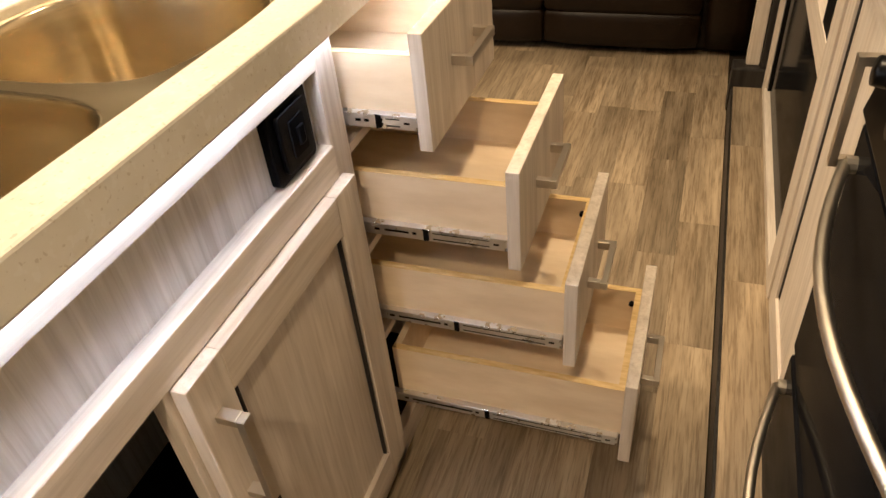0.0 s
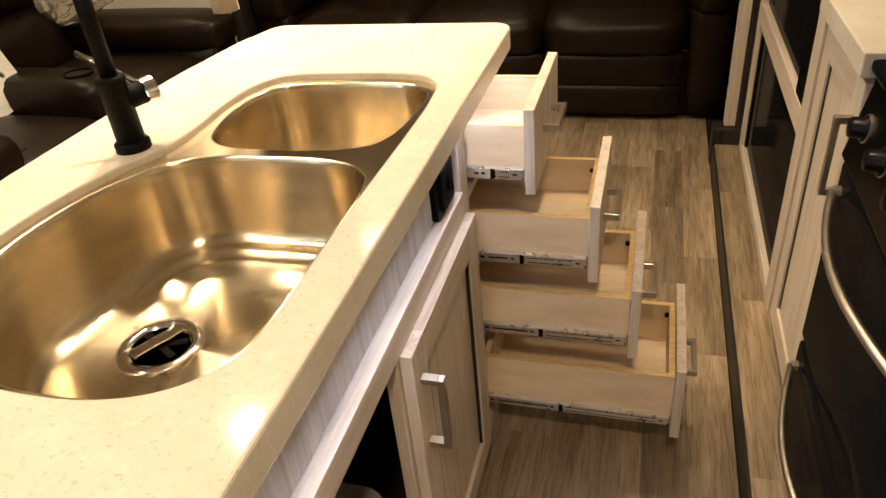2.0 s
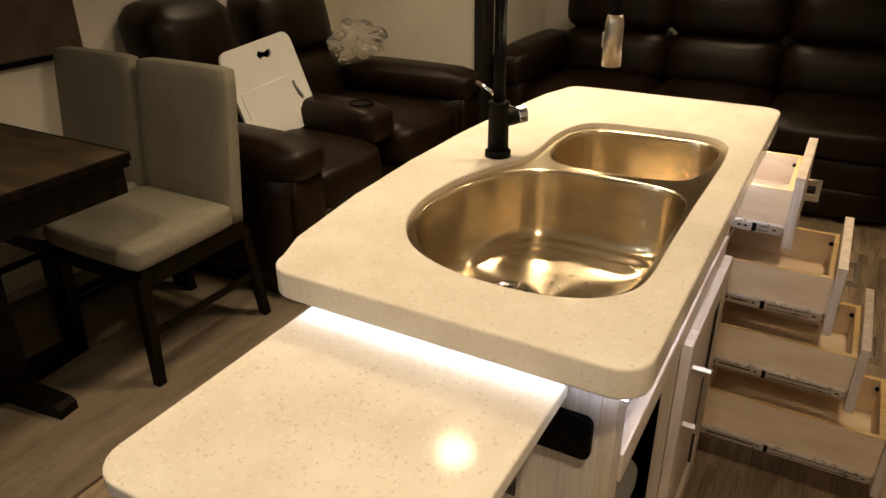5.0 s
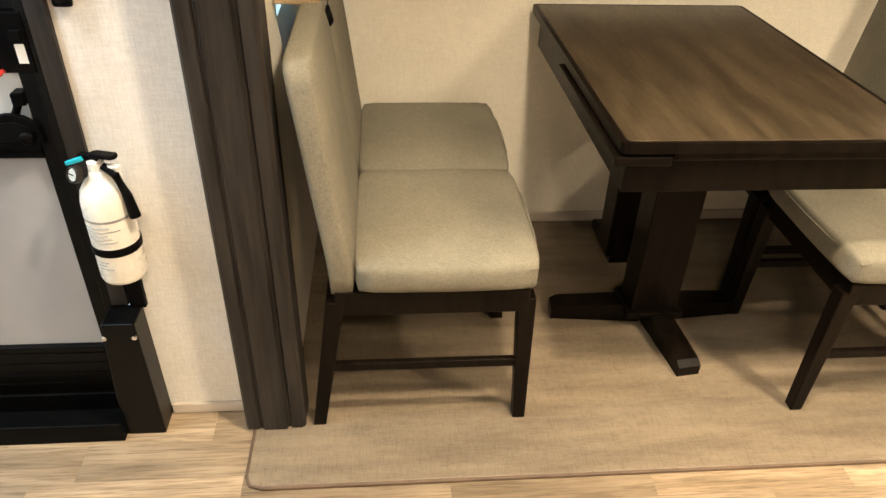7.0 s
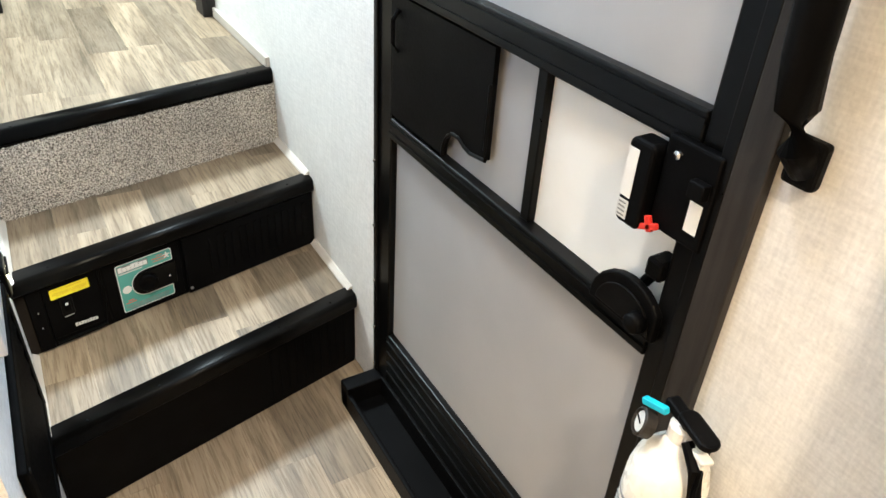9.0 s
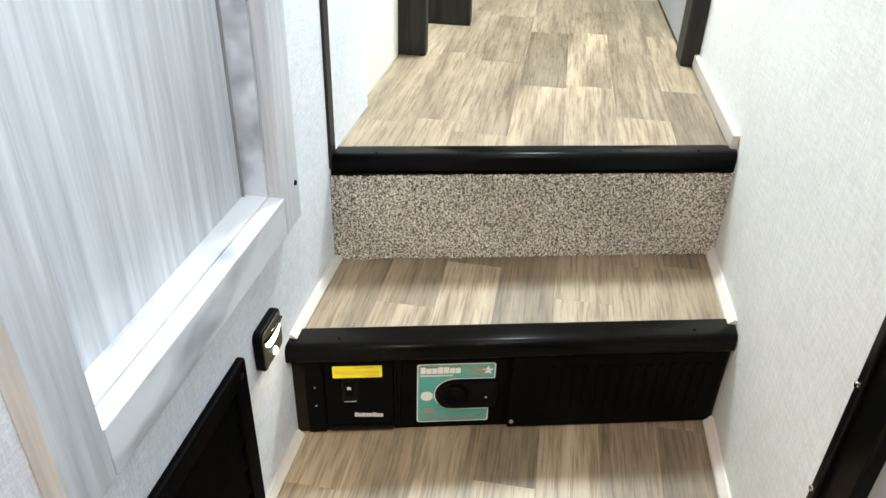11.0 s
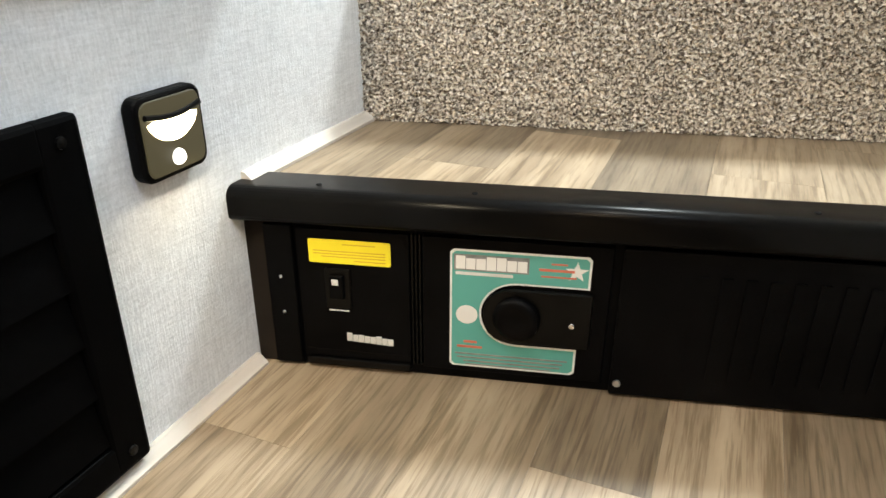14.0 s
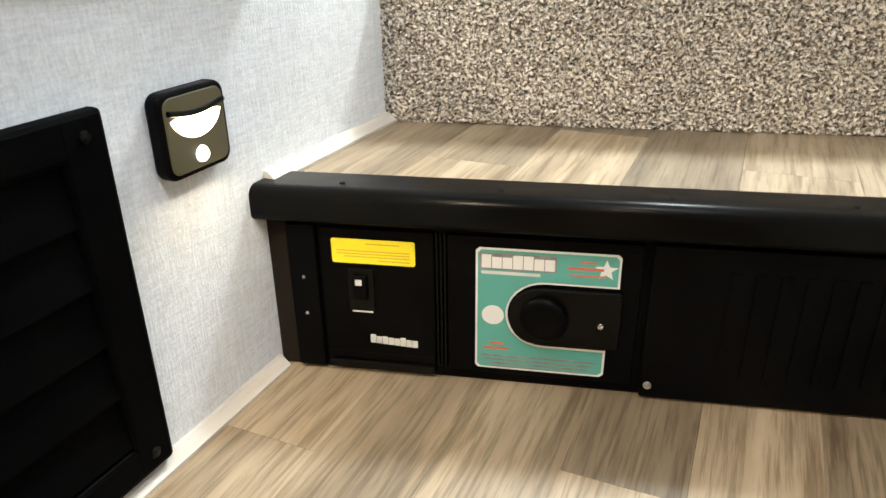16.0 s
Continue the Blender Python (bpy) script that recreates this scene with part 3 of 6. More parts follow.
tagged(new("riser_carpet", me), "speckled grey-brown cut pile carpet on the upper riser", "carpet", "", "stuff")

# side trims on the treads
for ya, yb, z in ((-1.86, -2.105, S1), (-2.115, -2.352, S2)):
    structure("baseboard_step", prism([(SLX, z), (SLX - 0.013, z), (SLX - 0.013, z + 0.003), (SLX - 0.004, z + 0.011), (SLX, z + 0.011)], ya + 0.004, yb + 0.004, "y"), M_TRIM, "slim pale quarter-round trim beside the tread", "baseboard")
    structure("baseboard_step", prism([(WX, z), (WX + 0.015, z), (WX + 0.014, z + 0.004), (WX + 0.004, z + 0.013), (WX, z + 0.013)], sy(ya, WX) - 0.006, sy(yb, WX) + 0.004, "y"), M_TRIM, "slim pale quarter-round trim beside the tread", "baseboard")
structure("baseboard_hall", box(WX, WX + 0.012, -5.9, -2.53, S3, S3 + 0.03, 0.003), M_TRIM, "slim pale baseboard of the upper hall", "baseboard")
# dark jambs of the hall doorways
structure("trim_hall_jamb", box(SLX - 0.004, SLX + 0.02, -2.374, -2.345, S3 - 0.02, CEIL, 0.003), M_POST, "thin dark corner trim at the top of the steps", "trim")
for y0, x0, x1 in ((-2.99, -0.995, -0.90), (-3.30, -1.06, -0.94)):
    structure("trim_hall_door", box(x0, x1, y0, y0 + 0.035, S3, CEIL, 0.004), M_POST, "dark wood door jamb in the upper hall", "trim")
structure("trim_hall_door", box(WX, WX + 0.04, -3.12, -3.03, S3, CEIL, 0.004), M_POST, "dark wood door jamb in the upper hall", "trim")
structure("door_hall", box(WX, WX + 0.028, -3.9, -3.12, S3 + 0.01, 1.98, 0.004), M_DOORGREY, "grey-green hall door, shut", "door")
hl = thing("hall_door_latch", (WX + 0.03, -3.15, 1.0), "black latch on the hall door", "door latch")
part("plate", box(WX + 0.028, WX + 0.04, -3.17, -3.14, 0.85, 0.98, 0.003), M_BLACK, hl)

# ---- slide opening post ----
post = thing("slide_post", (WX + 0.04, -0.79, 0), "dark brown fluted wood post at the slide opening", "post")
fl = [(-0.868, WX), (-0.868, WX + 0.070), (-0.862, WX + 0.078), (-0.838, WX + 0.078), (-0.834, WX + 0.073), (-0.829, WX + 0.073), (-0.825, WX + 0.082), (-0.772, WX + 0.082), (-0.768, WX + 0.073), (-0.763, WX + 0.073), (-0.759, WX + 0.078), (-0.736, WX + 0.078), (-0.728, WX + 0.070), (-0.728, WX)]
part("shaft", prism([(b, a) for a, b in fl], 0.009, CEIL - 0.002), M_POST, post)

# ---- wall cabinet beside the steps ----
cab = thing("wall_cabinet", (SLX - 0.01, -1.88, 0.60), "white marbled wood cabinet front with a deep recessed panel", "cabinet")
CX0, CX1 = SLX - 0.022, SLX
part("rail", box(CX0, CX1, -2.092, -1.675, 0.597, 0.652, 0.002), M_MARBLE, cab)
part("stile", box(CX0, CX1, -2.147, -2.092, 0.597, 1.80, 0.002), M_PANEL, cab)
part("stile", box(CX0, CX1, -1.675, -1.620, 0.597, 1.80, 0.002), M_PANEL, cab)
part("rail", box(CX0, CX1, -2.092, -1.675, 1.745, 1.80, 0.002), M_MARBLE, cab)
part("sill", box(CX1, -0.910, -2.090, -1.677, 0.6505, 0.653), M_MARBLE, cab)
part("reveal", box(CX1, -0.910, -2.0915, -2.088, 0.653, 1.745), M_MARBLE, cab)
part("reveal", box(CX1, -0.910, -1.679, -1.6755, 0.653, 1.745), M_MARBLE, cab)
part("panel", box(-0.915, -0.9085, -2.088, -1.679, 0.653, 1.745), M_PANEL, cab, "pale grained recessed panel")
# Grey strip puts in the shaded line of the recess corner.
part("bead", box(-0.918, -0.915, -2.084, -2.081, 0.653, 1.745), M_BIN, cab)
part("bumper", moved(lathe([(0.004, 0), (0.0035, 0.002), (0.0004, 0.003)], (0, 0, 0), 10), pose(CX0, -2.132, 0.655, 0, -90, 0)), M_BLACK, cab)

# ---- return air grille ----
gr = thing("air_grille", (SLX - 0.006, -1.7, 0.24), "black plastic return air grille with slanted louvres", "vent grille")
gy0, gy1, gz0, gz1 = -1.945, -1.50, 0.225, 0.505
frame_bm = join(box(SLX - 0.012, SLX, gy0, gy0 + 0.036, gz0, gz1, 0.004), box(SLX - 0.012, SLX, gy1 - 0.036, gy1, gz0, gz1, 0.004), box(SLX - 0.012, SLX, gy0 + 0.03, gy1 - 0.03, gz0, gz0 + 0.03, 0.004), box(SLX - 0.012, SLX, gy0 + 0.03, gy1 - 0.03, gz1 - 0.03, gz1, 0.004))
part("frame", frame_bm, M_GRILLE, gr)
part("backing", box(SLX - 0.0015, SLX - 0.0005, gy0 + 0.03, gy1 - 0.03, gz0 + 0.03, gz1 - 0.03), M_GRILLE, gr)
for k in range(5):
    z = gz0 + 0.033 + k * 0.044
    part("slat", prism([(SLX - 0.0105, z), (SLX - 0.0088, z), (SLX - 0.0030, z + 0.0425), (SLX - 0.0047, z + 0.0425)], gy0 + 0.034, gy1 - 0.034, "y"), M_GRILLE, gr)
for yy in (gy0 + 0.018, gy1 - 0.018):
    for zz in (gz0 + 0.016, gz1 - 0.016):
        part("screw", moved(lathe([(0.0001, 0.002), (0.004, 0.0015), (0.0045, 0)], (0, 0, 0), 10), pose(SLX - 0.012, yy, zz, 0, -90, 0)), M_BLACKM, gr)

# ---- step light ----
ml = thing("step_light", (SLX - 0.008, -2.03, 0.44), "small black sensor step light with a crescent lens, lit", "wall light")
my0, my1, mz0, mz1 = -2.059, -1.989, 0.437, 0.502
part("body", prism([(p[0], p[1]) for p in rounded(my0, my1, mz0, mz1, 0.010)], SLX - 0.013, SLX, "x", 0.0025), M_BLACK, ml)
cy, cz = (my0 + my1) / 2, (mz0 + mz1) / 2
cres = [(cy - 0.026 + 0.052 * k / 12, cz + 0.012 + 0.004 * math.sin(math.pi * k / 12)) for k in range(13)]
cres += [(cy + 0.026 * math.cos(math.pi * k / 14), cz + 0.012 - 0.0165 * math.sin(math.pi * k / 14) ** 1.3) for k in range(1, 14)]
part("bezel", prism([(p[0], p[1]) for p in rounded(my0 + 0.004, my1 - 0.004, mz0 + 0.004, mz1 - 0.004, 0.008)], SLX - 0.0142, SLX - 0.012, "x", 0.001), M_SMOKE, ml, "smoked face lit from within")
vis = [(cy - 0.029 + 0.058 * k / 12, cz + 0.0185 - 0.004 * math.sin(math.pi * k / 12)) for k in range(13)]
part("visor", tube([(SLX - 0.016, a, b) for a, b in vis], 0.0022, 8), M_NOSE, ml)
part("lens", prism(cres, SLX - 0.0150, SLX - 0.012, "x"), M_LEDDOT, ml, "glowing crescent lens")
part("sensor", moved(lathe([(0.0065, 0), (0.0062, 0.002), (0.004, 0.0045), (0.0005, 0.005)], (0, 0, 0), 14), pose(SLX - 0.014, cy, cz - 0.018, 0, -90, 0)), M_SENSOR, ml, "white domed sensor")
area("step_light_lamp", (SLX - 0.035, cy, cz), (SLX - 0.2, cy - 0.02, cz - 0.16), 0.03, 0.11, (1.0, 0.84, 0.56))

# ---- vacuum inlet in the upper riser ----
vac = thing("vacuum_unit", (-1.25, sy(-2.111, -1.25), S1), "black built-in vacuum unit with stickers in the step riser", "vacuum unit")
RY = -2.111


def rb(x0, x1, z0, z1, d0, d1, bev=0.001):
    """A block on the slanted riser, d0 to d1 proud of it."""
    return skew(box(x0, x1, RY + d0, RY + d1, z0, z1, bev))


part("backing", rb(WX + 0.004, SLX - 0.018, S1 + 0.002, S2 - 0.032, -0.004, 0.001, 0.0), M_BLACK, vac)
part("switch_panel", rb(-1.100, -0.997, S1 + 0.014, S2 - 0.036, 0.001, 0.005), M_BLACK, vac)
part("edge_strip", rb(-0.994, -0.968, S1 + 0.004, S2 - 0.034, 0.001, 0.007), M_BLACK, vac)
part("inlet_panel", rb(-1.275, -1.112, S1 + 0.012, S2 - 0.036, 0.001, 0.006), M_BLACK, vac)
part("grille_panel", rb(WX + 0.006, -1.283, S1 + 0.003, S2 - 0.034, 0.001, 0.010, 0.002), M_BLACK, vac)
for k in range(14):
    part("rib", rb(-1.60 + 0.019 * k, -1.592 + 0.019 * k, S1 + 0.03, S2 - 0.055, 0.010, 0.012, 0.0), M_BLACK, vac)
part("bottom_lip", rb(-1.100, -1.0, S1 + 0.006, S1 + 0.013, 0.001, 0.008), M_BLACKM, vac)
part("switch_frame", rb(-1.046, -1.022, S1 + 0.070, S1 + 0.112, 0.005, 0.007), M_BLACKM, vac)
sw = part("switch", rb(-1.041, -1.028, S1 + 0.082, S1 + 0.106, 0.007, 0.011), M_BLACK, vac)
part("mark", rb(-1.037, -1.031, S1 + 0.097, S1 + 0.103, 0.0111, 0.0114, 0.0), M_SILVER, sw)
part("mark", rb(-1.043, -1.024, S1 + 0.0665, S1 + 0.068, 0.0052, 0.0058, 0.0), M_SILVER, vac)
yst = part("warning_sticker", skew(prism(rounded(-1.0835, -1.0085, S1 + 0.117, S1 + 0.141, 0.002), RY + 0.005, RY + 0.0056, "y")), M_YELLOW, vac, "yellow warning sticker")
for x0, x1, z in ((-1.070, -1.040, 0.1362), (-1.079, -1.013, 0.1290), (-1.079, -1.013, 0.1262), (-1.079, -1.020, 0.1234), (-1.079, -1.050, 0.1200)):
    part("print", rb(x0, x1, S1 + z, S1 + z + 0.0011, 0.0056, 0.0058, 0.0), M_OCHRE, yst)
# pale maker's mark under the switch: a row of plain blocks
for k, h in enumerate((0.0088, 0.0072, 0.0080, 0.0072, 0.0072, 0.0088, 0.0072, 0.0072)):
    part("logo_block", rb(-1.0443 - 0.0056 * k, -1.0393 - 0.0056 * k, S1 + 0.034 - 0.0003 * k, S1 + 0.034 + h - 0.0003 * k, 0.005, 0.0056, 0.0), M_SILVER, vac, "pale block of the maker's mark")
part("groove", rb(-1.098, -1.000, S1 + 0.0215, S1 + 0.0225, 0.005, 0.0055, 0.0), M_BLACKM, vac)
for k in range(3):
    part("rib", rb(-1.1105 + 0.0035 * k, -1.1090 + 0.0035 * k, S1 + 0.014, S2 - 0.036, 0.001, 0.0058, 0.0), M_BLACKM, vac)
for zz in (0.062, 0.100):
    part("screw", moved(lathe([(0.0018, 0), (0.0015, 0.001), (0.0003, 0.0014)], (0, 0, 0), 8), pose(-0.981, sy(RY, -0.981) + 0.007, S1 + zz, -90, 0, 0)), M_ZINC, vac)
# U-shaped teal sticker, open to one side
tx0, tx1, tz0, tz1 = -1.137, -1.258, 0.229, 0.352


def ushape(i):
    """The sticker's outline, drawn in by i; its notch opens to one side."""
    zc, r = (tz0 + tz1) / 2 - 0.002, 0.0315 + i
    pts = [(tx1 + i, tz1 - i - 0.003), (tx1 + i, zc + r)]
    pts += [(tx0 - 0.0595 + r * math.sin(radians(t)), zc + r * math.cos(radians(t))) for t in range(0, 181, 12)]
    pts += [(tx1 + 0.007 + i, zc - r), (tx1 + 0.007 + i, tz0 + i + 0.003), (tx1 + 0.010 + i, tz0 + i)]
    pts += [(tx0 - 0.003 - i, tz0 + i), (tx0 - i, tz0 + i + 0.003), (tx0 - i, tz1 - i - 0.003), (tx0 - 0.003 - i, tz1 - i), (tx1 + 0.003 + i, tz1 - i)]
    return pts


tl = part("label_border", skew(prism(ushape(0.0), RY + 0.006, RY + 0.0066, "y")), M_WHITE, vac, "white-edged teal sticker")
part("label_face", skew(prism(ushape(0.0019), RY + 0.0066, RY + 0.0069, "y")), M_TEAL, tl, "teal printed face")
part("logo_shadow", rb(-1.2055, -1.1405, 0.3315, 0.3475, 0.0069, 0.00705, 0.0), M_INK, tl, "dark edge of the maker's mark")
for k, h in enumerate((0.0130, 0.0108, 0.0108, 0.0130, 0.0130, 0.0108, 0.0108)):
    part("logo_block", rb(-1.1504 - 0.0089 * k, -1.1422 - 0.0089 * k, 0.3330, 0.3330 + h, 0.00705, 0.0073, 0.0), M_WHITE, tl, "white block of the maker's mark")
for x0, x1, z0, z1, mat in ((-1.192, -1.142, 0.3270, 0.3300, M_SILVER), (-1.238, -1.150, 0.2345, 0.2362, M_INK), (-1.240, -1.144, 0.2385, 0.2402, M_INK), (-1.244, -1.142, 0.2425, 0.2442, M_INK), (-1.230, -1.152, 0.2312, 0.2325, M_INK),
                            (-1.246, -1.216, 0.3300, 0.3316, M_SALMON), (-1.244, -1.214, 0.3360, 0.3385, M_SALMON), (-1.238, -1.224, 0.3425, 0.3442, M_SALMON), (-1.162, -1.150, 0.2555, 0.2580, M_SALMON), (-1.167, -1.144, 0.2500, 0.2525, M_SALMON)):
    part("label_print", rb(x0, x1, z0, z1, 0.0069, 0.0071, 0.0), mat, tl)
star = [(-1.246 + (0.010 if k % 2 == 0 else 0.0042) * math.sin(radians(36 * k)), 0.337 + (0.010 if k % 2 == 0 else 0.0042) * math.cos(radians(36 * k))) for k in range(10)]
part("label_star", skew(prism(star, RY + 0.0069, RY + 0.00705, "y")), M_WHITE, tl)
part("label_seal", skew(prism([(-1.1525 + 0.0098 * math.cos(radians(20 * k)), 0.286 + 0.0098 * math.sin(radians(20 * k))) for k in range(18)], RY + 0.0069, RY + 0.0072, "y")), M_WHITE, tl)
# inlet flap
zc = (tz0 + tz1) / 2 - 0.002
part("inlet_flap", skew(prism(rounded(-1.262, -1.168, zc - 0.028, zc + 0.028, 0.024, corners=(0, 1, 1, 0)), RY + 0.006, RY + 0.011, "y", 0.0015)), M_BLACKM, vac)
kn = lathe([(0.022, 0), (0.021, 0.006), (0.015, 0.0075), (0.010, 0.005), (0.0005, 0.004)], (0, 0, 0), 24)
part("inlet_knob", moved(kn, pose(-1.198, sy(RY, -1.198) + 0.011, zc, -90, 0, 0)), M_BLACK, vac, "round black inlet knob", True)
part("screw", moved(lathe([(0.003, 0), (0.0025, 0.0015), (0.0004, 0.002)], (0, 0, 0), 10), pose(-1.246, sy(RY, -1.246) + 0.011, zc - 0.004, -90, 0, 0)), M_CHROME, vac)
part("screw", moved(lathe([(0.004, 0), (0.0035, 0.0015), (0.0004, 0.002)], (0, 0, 0), 10), pose(-1.29, sy(RY, -1.29) + 0.010, S1 + 0.016, -90, 0, 0)), M_ZINC, vac)

# ---- island ----
IL = 1.199
island = thing("island_cabinet", (-0.28, 0.6, 0), "washed pale wood kitchen island cabinet with a face frame", "cabinet")
FX = -0.036            # face of the island frame
IX0, IY0, IY1 = -0.50, 0.045, IL - 0.03
part("end_panel", box(IX0, FX - 0.02, IY0, IY0 + 0.016, 0.0, 0.862, 0.001), M_PALE, island, "pale vertical-grained end panel")
part("end_panel", box(IX0, FX - 0.02, IY1 - 0.016, IY1, 0.0, 0.862, 0.001), M_PALE, island)
part("back_panel", box(IX0, IX0 + 0.012, IY0 + 0.016, IY1 - 0.016, 0.0, 0.862), M_PALE, island)
# Bay floor and divider are near-black, with the bay's shade in their colour.
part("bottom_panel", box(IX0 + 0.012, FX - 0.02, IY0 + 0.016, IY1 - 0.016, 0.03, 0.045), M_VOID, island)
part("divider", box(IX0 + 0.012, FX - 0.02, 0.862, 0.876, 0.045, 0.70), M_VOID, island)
part("stile", box(FX - 0.02, FX, IY0, IY0 + 0.045, 0.0, 0.862, 0.0015), M_WASH, island)
part("stile", box(FX - 0.02, FX, 0.845, 0.893, 0.0, 0.862, 0.0015), M_WASH, island)
part("stile", box(FX - 0.02, FX, IL - 0.042, IY1, 0.0, 0.862, 0.0015), M_WASH, island)
part("stile", box(FX - 0.02, FX, 0.455, 0.490, 0.04, 0.67, 0.0015), M_WASH, island)
part("rail", box(FX - 0.022, FX + 0.004, IY0 + 0.045, 0.845, 0.668, 0.716, 0.002), M_WASHH, island)
part("rail", box(FX - 0.02, FX, IY0 + 0.045, 0.845, 0.818, 0.862, 0.001), M_WASHH, island)
part("rail", box(FX - 0.02, FX, IY0 + 0.045, IL - 0.042, 0.0, 0.060, 0.0015), M_WASHH, island)
part("false_front", box(FX - 0.034, FX - 0.020, IY0 + 0.045, 0.845, 0.716, 0.830), M_PALE, island, "recessed pale grained panel below the worktop")
for z in (0.854, 0.682, 0.503, 0.318):
    part("drawer_rail", box(FX - 0.02, FX, 0.893, IL - 0.042, z - 0.006, z + 0.008), M_WASHH, island)
dy0, dy1, dz0, dz1, dx0, dx1 = 0.464, 0.858, 0.070, 0.6665, FX + 0.001, FX + 0.020
cd = part("door", box(dx0, dx1 - 0.009, dy0 + 0.055, dy1 - 0.055, dz0 + 0.055, dz1 - 0.055), M_WASH, island, "shaker door of washed pale wood, shut")
part("stile", box(dx0, dx1, dy0, dy0 + 0.06, dz0, dz1, 0.0015), M_WASH, cd)
part("stile", box(dx0, dx1, dy1 - 0.06, dy1, dz0, dz1, 0.0015), M_WASH, cd)
part("rail", box(dx0, dx1, dy0 + 0.06, dy1 - 0.06, dz0, dz0 + 0.06, 0.0015), M_WASHH, cd)
part("rail", box(dx0, dx1, dy0 + 0.06, dy1 - 0.06, dz1 - 0.06, dz1, 0.0015), M_WASHH, cd)
for yb_ in (dy1 - 0.068, dy0 + 0.065):
    part("bead", box(dx1 - 0.009, dx1 - 0.003, yb_, yb_ + 0.003, dz0 + 0.065, dz1 - 0.065), M_POST, cd)


def bar_pull(parent, x, y, z, length, upright, out=0.030, name="handle"):
    """A square brushed bar pull on a face that looks towards +x."""
    h = length / 2
    if upright:
        bm = join(box(x + out - 0.010, x + out, y - 0.0075, y + 0.0075, z - h, z + h, 0.001), box(x, x + out - 0.010, y - 0.0075, y + 0.0075, z - h, z - h + 0.010, 0.0008), box(x, x + out - 0.010, y - 0.0075, y + 0.0075, z + h - 0.010, z + h, 0.0008))
    else:
        bm = join(box(x + out - 0.010, x + out, y - h, y + h, z - 0.007, z + 0.007, 0.001), box(x, x + out - 0.010, y - h, y - h + 0.010, z - 0.007, z + 0.007, 0.0008), box(x, x + out - 0.010, y + h - 0.010, y + h, z - 0.007, z + 0.007, 0.0008))
    return part(name, bm, M_NICKEL, parent, "brushed nickel bar pull")


bar_pull(cd, dx1, dy0 + 0.028, 0.538, 0.140, True, 0.034)

# worktop with the sink cut-out
bow = [(-0.540, 0.0), (-0.562, 0.10), (-0.585, 0.28), (-0.594, 0.48), (-0.592, 0.68), (-0.578, 0.90), (-0.556, 1.08), (-0.532, IL)]
outline = []
R = 0.042
for i in range(6):
    t = radians(180 + 90 * i / 5)
    outline.append((-0.540 + R + R * math.cos(t), R + R * math.sin(t)))
for i in range(6):
    t = radians(270 + 90 * i / 5)
    outline.append((-R + R * math.cos(t), R + R * math.sin(t)))
for i in range(6):
    t = radians(90 * i / 5)
    outline.append((-R + R * math.cos(t), IL - R + R * math.sin(t)))
for i in range(6):
    t = radians(90 + 84 * i / 5)
    outline.append((-0.532 + R + R * math.cos(t), IL - R + R * math.sin(t)))
outline += bow[::-1][1:-1]
CUT = curve_loop([(-0.058, 0.22), (-0.078, 0.164), (-0.125, 0.127), (-0.20, 0.111), (-0.30, 0.118), (-0.385, 0.155), (-0.440, 0.222), (-0.468, 0.31), (-0.466, 0.41), (-0.437, 0.520), (-0.407, 0.59), (-0.399, 0.66), (-0.402, 0.76), (-0.388, 0.845), (-0.345, 0.893), (-0.23, 0.905), (-0.12, 0.902), (-0.070, 0.865), (-0.057, 0.78), (-0.056, 0.66), (-0.058, 0.50), (-0.058, 0.36)], 6)
B1 = curve_loop([(-0.072, 0.24), (-0.09, 0.176), (-0.13, 0.140), (-0.20, 0.125), (-0.30, 0.132), (-0.375, 0.169), (-0.428, 0.232), (-0.456, 0.31), (-0.452, 0.415), (-0.422, 0.505), (-0.38, 0.56), (-0.32, 0.587), (-0.225, 0.592), (-0.14, 0.586), (-0.092, 0.562), (-0.074, 0.51), (-0.071, 0.38)], 6)

B2 = curve_loop([(-0.076, 0.80), (-0.083, 0.70), (-0.11, 0.642), (-0.18, 0.621), (-0.26, 0.617), (-0.33, 0.624), (-0.370, 0.660), (-0.385, 0.74), (-0.378, 0.82), (-0.346, 0.868), (-0.27, 0.884), (-0.18, 0.888), (-0.115, 0.880), (-0.083, 0.850)], 6)

B1 = [((p[0] + 0.26) * 1.02 - 0.26, (p[1] - 0.35) * 1.018 + 0.35) for p in B1]
B2 = [((p[0] + 0.23) * 1.022 - 0.23, (p[1] - 0.755) * 1.012 + 0.755) for p in B2]
top = thing("island_worktop", (-0.28, 0.6, 0.865), "cream speckled quartz island worktop with rounded corners", "worktop")
slab = holed(outline, [CUT], 0.867, 0.910)
es = [e for e in slab.edges if len(e.link_faces) == 2 and e.calc_face_angle(0) > 0.9 and abs(e.verts[0].co.z - e.verts[1].co.z) < 1e-5]
bmesh.ops.bevel(slab, geom=es, offset=0.0035, segments=2, profile=0.5, affect="EDGES")
part("slab", slab, M_QUARTZ, top)

sink = thing("double_sink", (-0.25, 0.45, 0.73), "undermount brushed steel double bowl sink with water drops", "sink")
part("rim", holed([((p[0] + 0.25) * 1.02 - 0.25, (p[1] - 0.47) * 1.02 + 0.47) for p in CUT], [B1, B2], 0.8955, 0.898), M_STEEL, sink)


